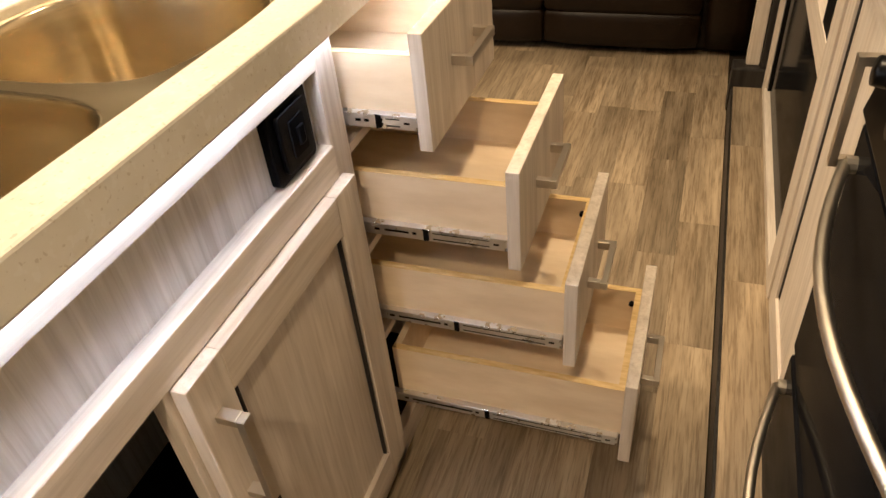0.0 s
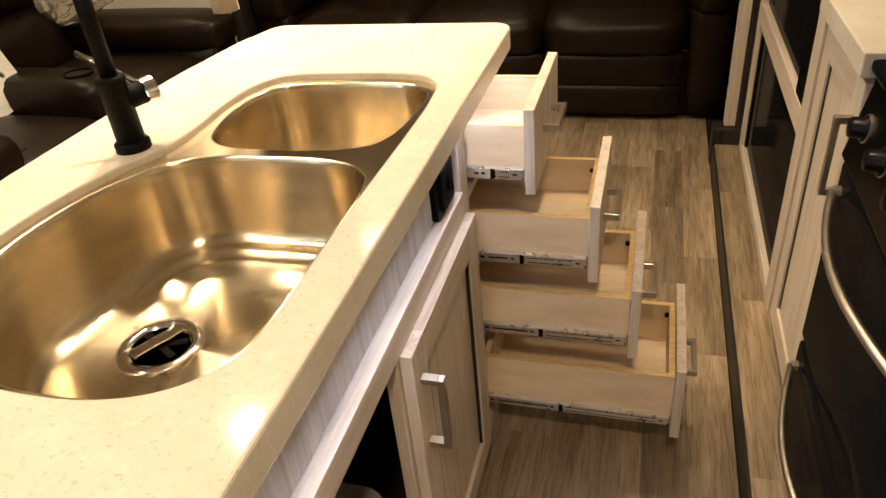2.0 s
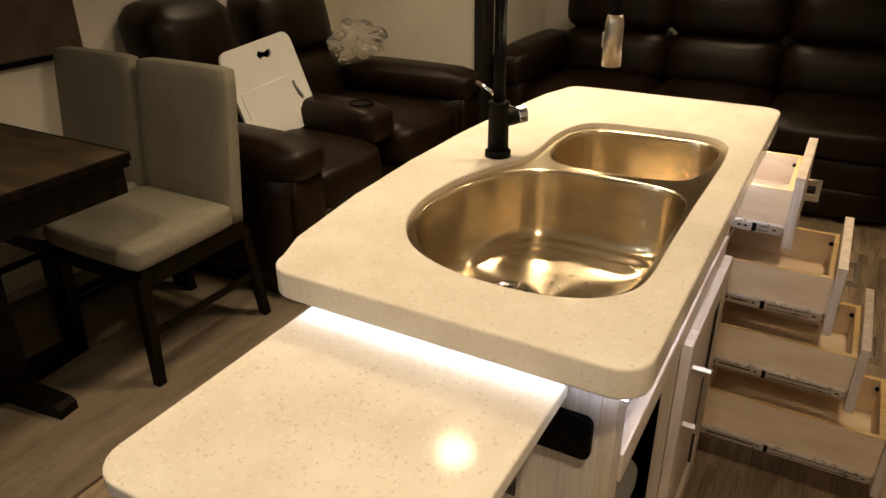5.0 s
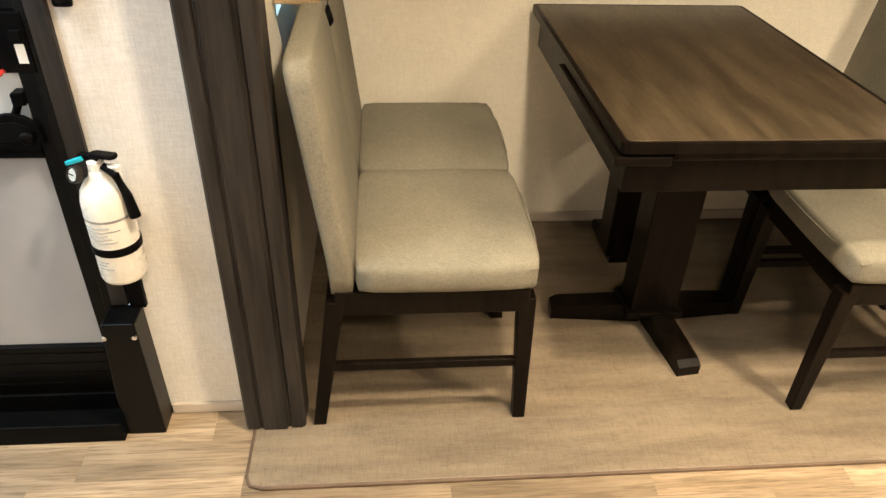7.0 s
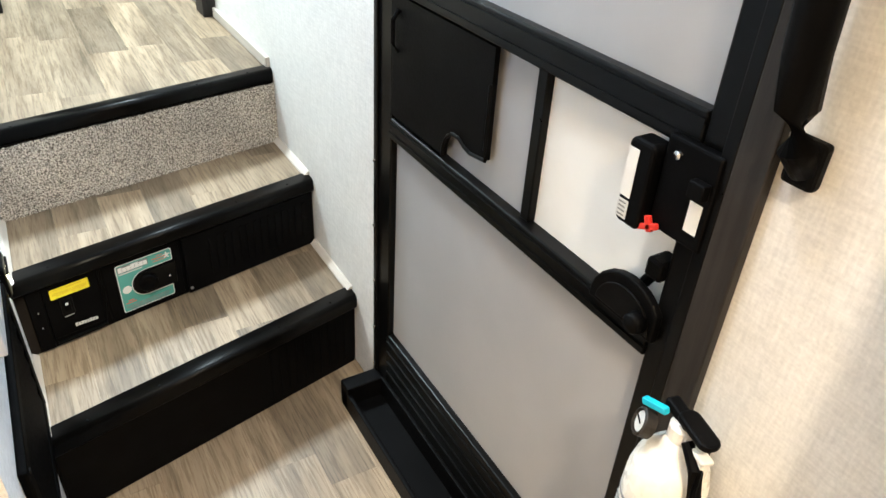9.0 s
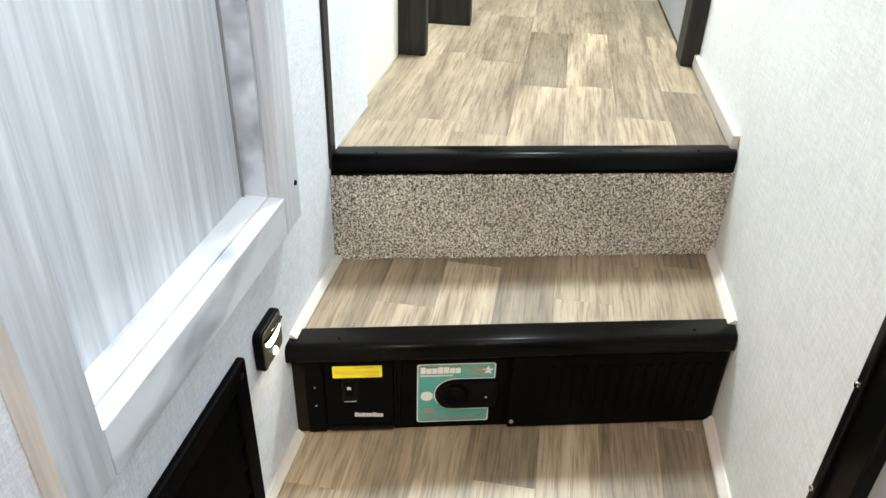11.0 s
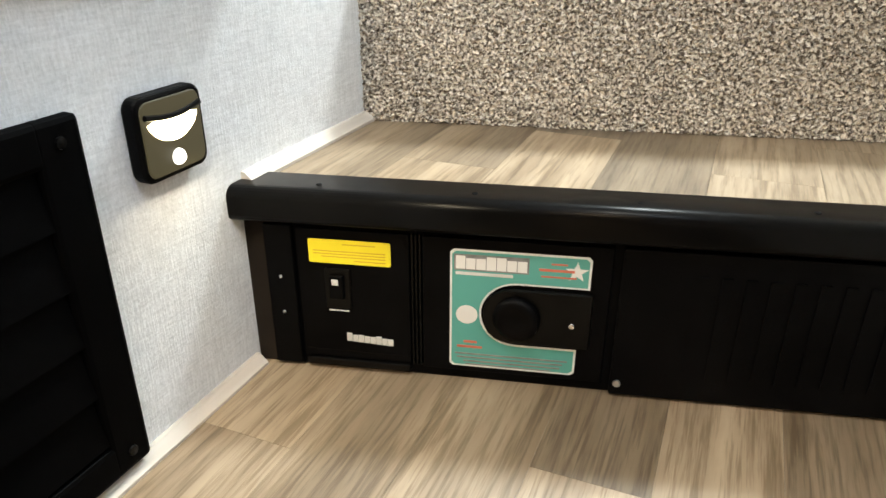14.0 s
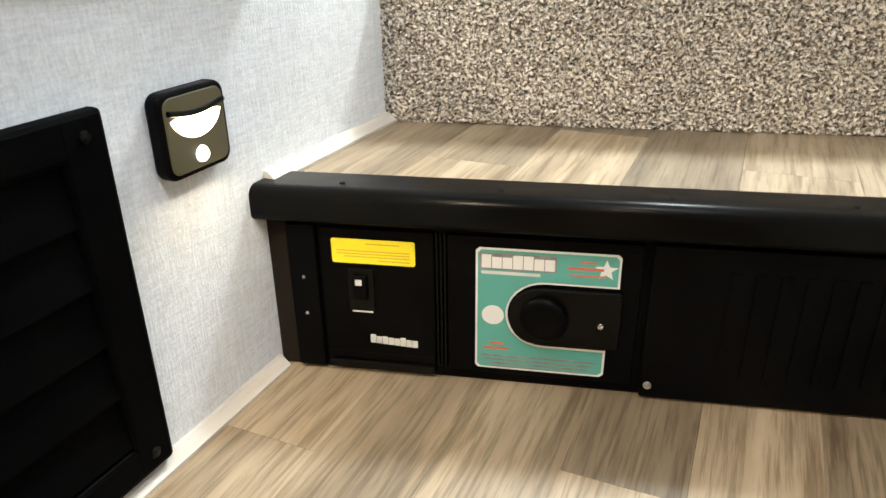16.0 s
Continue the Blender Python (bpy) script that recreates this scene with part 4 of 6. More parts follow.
def bowl(loop, depth, ridge_from=None):
    """A deep drawn basin: lip, upright wall, round foot, floor; past ridge_from (a y) the foot has two drawn ridges."""
    cx = sum(p[0] for p in loop) / len(loop)
    cy_ = sum(p[1] for p in loop) / len(loop)
    zf = 0.898 - depth
    wall = [(0.0, 0.898), (0.0015, 0.8976), (0.003, 0.8955), (0.0042, 0.889), (0.006, 0.86), (0.008, 0.82)]
    plain = [(0.010, zf + 0.040), (0.013, zf + 0.027), (0.019, zf + 0.016), (0.026, zf + 0.010), (0.035, zf + 0.0065), (0.043, zf + 0.0050), (0.051, zf + 0.0040), (0.060, zf + 0.0032), (0.072, zf + 0.0024), (0.105, zf + 0.0012), (0.13, zf)]
    ridged = [(0.010, zf + 0.046), (0.013, zf + 0.035), (0.019, zf + 0.0265), (0.026, zf + 0.0235), (0.034, zf + 0.0225), (0.039, zf + 0.0195), (0.044, zf + 0.0145), (0.050, zf + 0.0135), (0.056, zf + 0.0115), (0.064, zf + 0.0045), (0.13, zf)]
    bm = bmesh.new()
    rings = []
    for k in range(len(wall) + len(plain)):
        ring = []
        for p in loop:
            w = 0.0 if ridge_from is None else max(0.0, min(1.0, (p[1] - ridge_from) / 0.09))
            o, z = wall[k] if k < len(wall) else [a + (b - a) * w for a, b in zip(plain[k - len(wall)], ridged[k - len(wall)])]
            v = Vector((p[0] - cx, p[1] - cy_))
            q = v * max(0.05, (v.length - o) / v.length)
            ring.append(bm.verts.new((cx + q.x, cy_ + q.y, z)))
        rings.append(ring)
    for a, b in zip(rings, rings[1:]):
        for k in range(len(loop)):
            j = (k + 1) % len(loop)
            bm.faces.new((a[k], a[j], b[j], b[k]))
    bm.faces.new(rings[-1])
    return bm, zf


b1, zf1 = bowl(B1, 0.160, 0.43)
part("large_bowl", b1, M_STEEL, sink, "", True)
b2, zf2 = bowl(B2, 0.150)
part("small_bowl", b2, M_STEEL, sink, "", True)
DC = (-0.318, 0.356, zf1 + 0.001)
drain = part("drain_flange", lathe([(0.056, 0.0005), (0.055, 0.003), (0.046, 0.0035), (0.040, 0.001), (0.038, -0.02), (0.001, -0.022)], DC, 32), M_CHROME, sink, "chrome drain flange", True)
part("basket", lathe([(0.0385, 0.0005), (0.037, -0.003), (0.001, -0.006)], DC, 28), M_GRILLE, drain)
part("basket_handle", moved(join(box(-0.034, 0.034, -0.0095, 0.0095, 0.008, 0.0115, 0.0015), box(-0.036, -0.032, -0.0095, 0.0095, -0.012, 0.010), box(0.032, 0.036, -0.0095, 0.0095, -0.012, 0.010)), pose(DC[0], DC[1], DC[2], 0, 0, 62)), M_CHROME, drain)
for turn in (150, 330, 20):
    part("basket_arm", moved(box(0.006, 0.036, -0.005, 0.005, -0.002, 0.004, 0.001), pose(DC[0], DC[1], DC[2], 0, 0, turn)), M_BLACK, drain)
part("basket_stem", moved(tube([(-0.002, -0.012, 0.006), (0.016, -0.030, 0.011)], 0.004, 10), pose(DC[0], DC[1], DC[2], 0, 0, 150)), M_CHROME, drain)
drops = []
for k in range(90):
    a, r_ = random.uniform(0, 6.28), random.uniform(0.07, 0.16)
    x, y = -0.25 + r_ * math.cos(a) * 0.9, 0.36 + r_ * math.sin(a) * 0.8
    s = random.uniform(0.0012, 0.0042)
    drops.append(lathe([(s, 0), (s * 0.8, s * 0.3), (s * 0.2, s * 0.45)], (x, y, zf1 + 0.0012), 8))
tagged(put("water_drops", join(*drops), M_GLASS), "scattered water drops on the sink floor", "water", "", "stuff")

# faucet
FA = Vector((-0.453, 0.581, 0.910))
fau = thing("kitchen_faucet", FA, "matte black gooseneck kitchen faucet with chrome lever and steel spray head", "faucet")
part("base_ring", lathe([(0.0255, 0), (0.0255, 0.011), (0.0225, 0.014)], FA, 28), M_MATTE, fau, "", True)
part("body", lathe([(0.0205, 0.010), (0.0195, 0.100), (0.0205, 0.102), (0.0205, 0.108), (0.0115, 0.110)], FA, 28), M_MATTE, fau, "", True)
HD = Vector((-0.240, 0.576, 1.107))
neck = [FA + Vector((0, 0, 0.105)), FA + Vector((0, 0, 0.30))]
rad_ = (HD.xy - FA.xy).length / 2
for k in range(0, 13):
    t = math.pi * k / 12
    c = FA.xy.lerp(HD.xy, 0.5 - 0.5 * math.cos(t))
    neck.append(Vector((c.x, c.y, FA.z + 0.30 + rad_ * math.sin(t))))
neck.append(Vector((HD.x, HD.y, HD.z + 0.085)))
part("neck", tube(neck, 0.0115, 16), M_MATTE, fau, "", True)
sp = part("spray_head", lathe([(0.0125, 0.085), (0.0155, 0.07), (0.0165, 0.0), (0.013, -0.001)], HD, 24), M_NICKEL, fau, "brushed steel spray head", True)
part("spray_button", box(HD.x - 0.019, HD.x - 0.014, HD.y - 0.004, HD.y + 0.004, HD.z + 0.03, HD.z + 0.055, 0.001), M_NICKEL, sp)
vd = Vector((0.62, 0.78, 0.12)).normalized()
va = FA + Vector((0, 0, 0.072))
part("valve", tube([va, va + vd * 0.040], 0.0165, 20), M_MATTE, fau, "", True)
part("valve_ring", tube([va + vd * 0.038, va + vd * 0.040, va + vd * 0.055, va + vd * 0.057], [0.0165, 0.0185, 0.0185, 0.016], 24), M_CHROME, fau, "knurled chrome valve ring")
lv = va + vd * 0.046
part("lever", tube([lv, lv + Vector((-0.045, -0.012, 0.035)), lv + Vector((-0.085, -0.022, 0.060))], [0.0045, 0.004, 0.0045], 10), M_CHROME, fau, "slim chrome lever", True)

# folding leaf
leaf = thing("drop_leaf", (-0.28, -0.15, 0.82), "cream speckled quartz leaf folded up at the island end", "worktop")
lf = prism(rounded(-0.486, -0.097, -0.342, 0.040, 0.045, 6, (1, 1, 0, 0)), 0.822, 0.845, "z", 0.003)
part("slab", lf, M_QUARTZ, leaf)
for xx in (-0.40, -0.17):
    part("bracket", join(box(xx - 0.012, xx + 0.012, -0.22, 0.040, 0.800, 0.822, 0.002), prism([(-0.05, 0.80), (0.044, 0.80), (0.044, 0.62)], xx - 0.008, xx + 0.008, "x")), M_BLACKM, leaf, "black folding bracket")
pl = thing("leaf_hinge_plate", (-0.10, 0.04, 0.77), "black rounded plate on the island end", "bracket")
part("plate", prism(rounded(-0.150, -0.062, 0.735, 0.800, 0.012), 0.034, 0.0445, "y", 0.002), M_BLACK, pl)

# lighting strip under the worktop
led = thing("led_strip", (-0.28, 0.01, 0.86), "glowing cool white light strip under the worktop edge", "light strip")
part("strip", box(-0.50, -0.02, 0.018, 0.024, 0.858, 0.8665), M_LED, led)
led2 = thing("led_strip", (-0.012, 0.6, 0.86), "glowing cool white light strip under the worktop edge", "light strip")
part("strip", box(-0.031, -0.020, 0.03, IL - 0.02, 0.8605, 0.8665, 0.001), M_LEDSIDE, led2)

# outlet
out = thing("power_outlet", (FX, 0.78, 0.72), "black raised power outlet with a switch", "outlet")
OX = FX - 0.012        # back of the outlet's cover
part("box", prism(rounded(0.730, 0.824, 0.718, 0.816, 0.008), FX - 0.022, OX + 0.004, "x", 0.002), M_BLACK, out)
part("cover", prism(rounded(0.744, 0.810, 0.730, 0.806, 0.006), OX + 0.004, OX + 0.011, "x", 0.002), M_BLACK, out)
part("insert", prism(rounded(0.762, 0.795, 0.744, 0.792, 0.003), OX + 0.011, OX + 0.013, "x"), M_GLOSS, out)
part("rocker", box(OX + 0.013, OX + 0.018, 0.772, 0.786, 0.757, 0.781, 0.002), M_GLOSS, out)

# drawers, pulled out in steps
DZ = [(0.070, 0.853, 0.693, 0.0), (0.184, 0.674, 0.511, 0.018), (0.265, 0.499, 0.333, 0.016), (0.362, 0.311, 0.125, 0.012)]
DY0, DY1 = 0.887, 1.187
for k, (xi, zt, zb, rack) in enumerate(DZ):
    dr = thing("drawer", (xi, 1.037, zb), "open birch drawer with a washed wood front, pulled out", "drawer", "island drawers")
    part("front", box(xi, xi + 0.019, DY0, DY1, zb, zt, 0.0015), M_WASH, dr)
    h0, h1 = zb + 0.038, zt - 0.040
    y0, y1 = 0.912, 1.162
    xb = max(xi - 0.40, -0.46)
    part("side", box(xb, xi, y0, y0 + 0.012, h0, h1), M_BIRCH, dr)
    part("side", box(xb, xi, y1 - 0.012, y1, h0, h1), M_BIRCH, dr)
    part("inner_front", box(xi - 0.012, xi, y0 + 0.012, y1 - 0.012, h0, h1), M_BIRCH, dr)
    part("back", box(xb, xb + 0.012, y0 + 0.012, y1 - 0.012, h0, h1), M_BIRCH, dr)
    part("bottom", box(xb + 0.012, xi - 0.012, y0 + 0.012, y1 - 0.012, h0 + 0.006, h0 + 0.012), M_BIRCH, dr)
    part("ply_edge", join(box(xb, xi, y0, y0 + 0.012, h1, h1 + 0.001), box(xb, xi, y1 - 0.012, y1, h1, h1 + 0.001), box(xi - 0.012, xi, y0 + 0.012, y1 - 0.012, h1, h1 + 0.001)), M_PLYEDGE, dr, "bare plywood top edge")
    bar_pull(dr, xi + 0.019, 1.037, (zt + zb) / 2 + 0.006, 0.110, False)
    for yy, s in ((y0 - 0.012, 1), (y1, -1)):
        rail = part("runner", box(FX - 0.05, xi - 0.004, yy, yy + 0.012, h0 - 0.017, h0 + 0.004, 0.0012), M_ZINC, dr, "zinc drawer runner")
        if s == 1:
            mid = FX + (xi - FX) * 0.42
            for a_, b_, c_, d_ in ((FX + 0.012, FX + 0.020, -0.008, -0.004), (FX + 0.028, mid - 0.026, -0.0075, -0.0045), (mid - 0.020, mid - 0.014, -0.008, -0.004), (mid - 0.003, mid, -0.017, 0.004), (mid + 0.012, xi - 0.03, -0.0125, -0.0110), (mid + 0.012, xi - 0.03, -0.0022, -0.0010), (xi - 0.024, xi - 0.016, -0.008, -0.005)):
                part("runner_slot", box(a_, max(b_, a_ + 0.004), yy - 0.0006, yy, h0 + c_, h0 + d_), M_GRILLE, rail)
            part("runner_tab", box(mid, mid + 0.006, yy - 0.004, yy, h0 - 0.014, h0 + 0.004, 0.001), M_BLACK, rail)
    part("bumper", lathe([(0.006, 0), (0.005, 0.006), (0.0005, 0.007)], (xi - 0.016, y1 - 0.025, h1 + 0.001 - 0.02), 10), M_BLACK, dr)

# bin inside the open bay
bn = thing("waste_bin", (-0.20, 0.26, 0.045), "grey plastic waste bin inside the open island bay", "bin")
part("tub", join(prism(rounded(-0.33, -0.08, 0.13, 0.42, 0.04), 0.046, 0.40, "z", 0.006)), M_BIN, bn)
part("rim", holed(rounded(-0.345, -0.065, 0.115, 0.435, 0.05), [rounded(-0.32, -0.09, 0.14, 0.41, 0.035)], 0.392, 0.412), M_BIN, bn)

# ---- kitchen side ----
CF = 0.612
base = thing("base_cabinet", (0.9, 1.2, LEDGE), "washed pale wood base cabinet with a shaker door", "cabinet")
part("body", box(CF + 0.02, 1.2, 1.0, 1.40, LEDGE, 0.866), M_WASH, base)
kd = part("door", box(CF, CF + 0.012, 1.075, 1.305, LEDGE + 0.085, 0.80), M_WASH, base, "shaker door, shut")
part("stile", box(CF - 0.006, CF + 0.018, 1.02, 1.08, LEDGE + 0.03, 0.855, 0.0015), M_WASH, kd)
part("stile", box(CF - 0.006, CF + 0.018, 1.30, 1.36, LEDGE + 0.03, 0.855, 0.0015), M_WASH, kd)
part("rail", box(CF - 0.006, CF + 0.018, 1.08, 1.30, LEDGE + 0.03, LEDGE + 0.09, 0.0015), M_WASHH, kd)
part("rail", box(CF - 0.006, CF + 0.018, 1.08, 1.30, 0.795, 0.855, 0.0015), M_WASHH, kd)
for yb_ in (1.285, 1.292):
    part("bead", box(CF - 0.002, CF + 0.002, yb_, yb_ + 0.003, LEDGE + 0.1, 0.79), M_POST, kd)
part("handle", join(box(CF - 0.036, CF - 0.026, 1.032, 1.046, 0.640, 0.790, 0.001), box(CF - 0.028, CF - 0.006, 1.032, 1.046, 0.640, 0.652), box(CF - 0.028, CF - 0.006, 1.032, 1.046, 0.778, 0.790)), M_NICKEL, kd, "brushed nickel bar pull")
kt = thing("kitchen_worktop", (0.9, 1.2, 0.868), "cream speckled quartz worktop beside the range", "worktop")
part("slab", box(CF - 0.022, 1.2, 1.005, 1.392, 0.868, 0.910, 0.003), M_QUARTZ, kt)

tall = thing("entertainment_cabinet", (0.9, 1.9, LEDGE), "tall washed wood cabinet round black fireplace and screen", "cabinet")
part("stile", box(CF - 0.004, CF + 0.03, 1.400, 1.475, LEDGE, CEIL - 0.01, 0.002), M_WASH, tall)
part("side", box(CF + 0.03, 1.2, 1.395, 1.412, LEDGE, CEIL - 0.01), M_WASH, tall)
part("stile", box(CF - 0.004, CF + 0.03, 2.36, 2.415, LEDGE, CEIL - 0.01, 0.002), M_WASH, tall)
part("rail", box(CF - 0.004, CF + 0.03, 1.475, 2.36, LEDGE, LEDGE + 0.03, 0.002), M_WASHH, tall)
part("rail", box(CF - 0.004, CF + 0.03, 1.475, 2.36, 0.560, 0.625, 0.002), M_WASHH, tall)
part("rail", box(CF - 0.004, CF + 0.03, 1.475, 2.36, 0.98, 1.05, 0.002), M_WASHH, tall)
part("body", box(CF + 0.16, 1.2, 1.412, 2.415, LEDGE, CEIL - 0.01), M_WASH, tall)
part("upper_panel", box(CF + 0.02, CF + 0.03, 1.475, 2.36, 1.05, CEIL - 0.02), M_WASH, tall)
fp = thing("electric_fireplace", (CF + 0.06, 1.92, LEDGE + 0.03), "black glass electric fireplace set in the cabinet", "fireplace")
part("glass", box(CF + 0.012, CF + 0.02, 1.482, 2.353, LEDGE + 0.036, 0.555, 0.002), M_GLOSS, fp)
part("trim", join(box(CF + 0.006, CF + 0.013, 1.478, 1.50, LEDGE + 0.032, 0.558), box(CF + 0.006, CF + 0.013, 2.335, 2.357, LEDGE + 0.032, 0.558), box(CF + 0.006, CF + 0.013, 1.5, 2.335, 0.54, 0.558)), M_BLACKM, fp)
tv = thing("black_screen", (CF + 0.06, 1.92, 0.63), "black glossy screen over the fireplace", "screen")
part("panel", box(CF + 0.012, CF + 0.03, 1.60, 2.34, 0.630, 0.975, 0.003), M_GLOSS, tv)
sb = thing("speaker_bar", (CF, 1.52, 0.62), "slim black speaker panel in the cabinet", "speaker")
part("panel", box(CF - 0.002, CF + 0.02, 1.482, 1.585, 0.60, 0.95, 0.006), M_BLACK, sb)
end = thing("slide_end_cap", (KX + 0.03, 2.45, 0), "dark end block of the kitchen slide floor", "trim block")
part("block", box(KX - 0.012, CF + 0.04, 2.42, 2.50, 0, 0.15, 0.006), M_POST, end)
part("post", box(CF - 0.02, CF + 0.10, 2.43, 2.50, 0.15, CEIL - 0.01, 0.004), M_POST, end)
part("trim_strip", box(CF - 0.062, CF - 0.022, 2.452, 2.50, 0.15, CEIL - 0.01, 0.003), M_WASH, end, "washed wood edge strip")

rg = thing("range_oven", (0.9, 0.7, LEDGE), "black gas range with curved brushed handles", "range")
RX = 0.590
part("body", box(RX + 0.02, 1.2, 0.43, 0.995, LEDGE, 0.885, 0.004), M_BLACKM, rg)
part("oven_door", box(RX, RX + 0.02, 0.44, 0.985, 0.36, 0.735, 0.006), M_GLOSS, rg, "black glass oven door")
part("drawer_front", box(RX, RX + 0.02, 0.44, 0.985, LEDGE + 0.02, 0.345, 0.006), M_GLOSS, rg, "black glass lower drawer")
part("control_panel", prism([(RX - 0.004, 0.742), (RX + 0.03, 0.742), (RX + 0.05, 0.885), (RX + 0.022, 0.885)], 0.435, 0.99, "y", 0.003), M_BLACKM, rg)
part("cooktop", box(RX + 0.01, 1.2, 0.43, 0.995, 0.885, 0.905, 0.006), M_GLOSS, rg)
for k in range(4):
    y = 0.93 - 0.115 * k
    kb = lathe([(0.021, 0), (0.021, 0.006), (0.017, 0.008), (0.016, 0.026), (0.0005, 0.028)], (0, 0, 0), 18)
    kob = part("knob", moved(kb, pose(RX + 0.010, y, 0.815, 0, -82, 0)), M_BLACKM, rg, "black control knob", True)
    part("knob_ring", moved(lathe([(0.023, 0), (0.023, 0.004), (0.020, 0.005)], (0, 0, 0), 18), pose(RX + 0.010, y, 0.815, 0, -82, 0)), M_NICKEL, kob)
for z, nm in ((0.690, "oven"), (0.300, "drawer")):
    arc = [(RX - 0.012 - 0.040 * math.sin(math.pi * k / 12), 0.47 + 0.485 * k / 12, z) for k in range(13)]
    part("handle", tube(arc, 0.0072, 12), M_NICKEL, rg, "curved brushed metal handle", True)
    for q in (arc[0], arc[-1]):
        part("handle_foot", tube([(RX + 0.002, q[1], z), (q[0], q[1], z)], 0.011, 10), M_NICKEL, rg)
part("grate", join(*[box(RX + 0.04, 1.05, 0.50 + 0.11 * k, 0.512 + 0.11 * k, 0.905, 0.925, 0.002) for k in range(5)], box(RX + 0.05, RX + 0.062, 0.48, 0.96, 0.915, 0.928, 0.002), box(RX + 0.25, RX + 0.262, 0.48, 0.96, 0.915, 0.928, 0.002)), M_BLACKM, rg, "cast black grate")
side = thing("kitchen_run", (0.9, -0.4, LEDGE), "washed pale wood cabinet run beyond the range", "cabinet")
part("body", box(CF, 1.2, -1.3, 0.425, LEDGE, 0.866), M_WASH, side)
part("slab", box(CF - 0.022, 1.2, -1.3, 0.425, 0.868, 0.910, 0.003), M_QUARTZ, side)

# ---- dinette ----
def make_chair():
    """A parsons chair that faces +y, its origin on the floor under the seat's middle."""
    c = thing("dining_chair", (0, 0, 0), "taupe fabric dining chair with dark espresso legs", "chair", "dinette chairs")
    part("seat", cushion(-0.215, 0.215, -0.190, 0.200, 0.395, 0.474, 0.020, 0.010, 9), M_FABRIC, c, "taupe upholstered seat", True)
    bk = cushion(-0.205, 0.205, -0.248, -0.188, 0.385, 0.893, 0.017, 0.004, 9)
    for v in bk.verts:
        v.co.y -= max(0, v.co.z - 0.45) * 0.125
    part("backrest", bk, M_FABRIC, c, "taupe upholstered backrest", True)
    part("seat_frame", box(-0.205, 0.205, -0.235, 0.185, 0.335, 0.396, 0.003), M_DARKWOOD, c)
    for sx in (-1, 1):
        for y0, lean in ((0.180, 0.012), (-0.235, -0.055)):
            bm = prism([(-0.020, 0), (0.020, 0), (0.020, 0.37), (-0.020, 0.37)], -0.02, 0.02, "y", 0.003)
            for v in bm.verts:
                f = 1 - v.co.z / 0.37
                v.co.x = v.co.x * (1 - 0.25 * f) + sx * (0.186 + 0.004 * f)
                v.co.y = v.co.y * (1 - 0.25 * f) + y0 + lean * f
            part("leg", bm, M_DARKWOOD, c)
        part("stretcher", box(sx * 0.188 - 0.008, sx * 0.188 + 0.008, -0.25, 0.185, 0.165, 0.187, 0.002), M_DARKWOOD, c)
    part("stretcher", box(-0.18, 0.18, -0.262, -0.244, 0.165, 0.187, 0.002), M_DARKWOOD, c)
    part("piping", tube([(-0.217, -0.15, 0.452), (-0.220, 0.0, 0.456), (-0.212, 0.192, 0.455), (-0.10, 0.207, 0.456), (0, 0.210, 0.456), (0.10, 0.207, 0.456), (0.212, 0.192, 0.455), (0.220, 0.0, 0.456), (0.217, -0.15, 0.452)], 0.0018, 6), M_FABRIC, c)
    return c


chair = make_chair()
ZS = 0.009
chair.matrix_world = pose(-1.760, -0.405, ZS)
copy_thing(chair, pose(-2.196, -0.405, ZS))
copy_thing(chair, pose(-1.750, 0.685, ZS, 0, 0, 180))
copy_thing(chair, pose(-2.190, 0.685, ZS, 0, 0, 180))

tb = thing("dining_table", (-1.95, 0.22, ZS), "dark espresso wood pedestal dining table with a worn top", "table")
TX0, TX1, TY0, TY1, TZ = -2.445, -1.516, -0.093, 0.538, 0.766
part("tabletop", prism(rounded(TX0 + 0.012, TX1 - 0.012, TY0 + 0.012, TY1 - 0.012, 0.010, 3), TZ - 0.018, TZ, "z", 0.002), M_TABLE, tb, "grained dark wood top")
part("edge_band", holed(rounded(TX0, TX1, TY0, TY1, 0.016, 4), [rounded(TX0 + 0.0122, TX1 - 0.0122, TY0 + 0.0122, TY1 - 0.0122, 0.010, 3)], TZ - 0.022, TZ - 0.0012), M_DARKWOOD, tb, "near-black rounded table edge")
part("leaf_slide", box(-2.02, TX1 + 0.003, TY0 - 0.010, TY0 + 0.10, TZ - 0.046, TZ - 0.028, 0.003), M_DARKWOOD, tb, "dark edge of the stowed leaf")
part("top_edge", prism(rounded(TX0 + 0.004, TX1 - 0.006, TY0 + 0.1, TY1 - 0.006, 0.012, 3), TZ - 0.040, TZ - 0.022, "z", 0.003), M_DARKWOOD, tb)
part("apron", box(TX0 + 0.03, TX1 - 0.022, TY0 + 0.022, TY1 - 0.022, TZ - 0.115, TZ - 0.040, 0.002), M_DARKWOOD, tb)
part("pedestal", box(-1.975, -1.875, 0.155, 0.285, 0.07, TZ - 0.115, 0.004), M_DARKWOOD, tb)
part("pedestal", box(-2.245, -2.145, 0.155, 0.285, 0.07, TZ - 0.115, 0.004), M_DARKWOOD, tb)
part("collar", box(-1.990, -1.860, 0.140, 0.300, 0.055, 0.075, 0.004), M_DARKWOOD, tb)


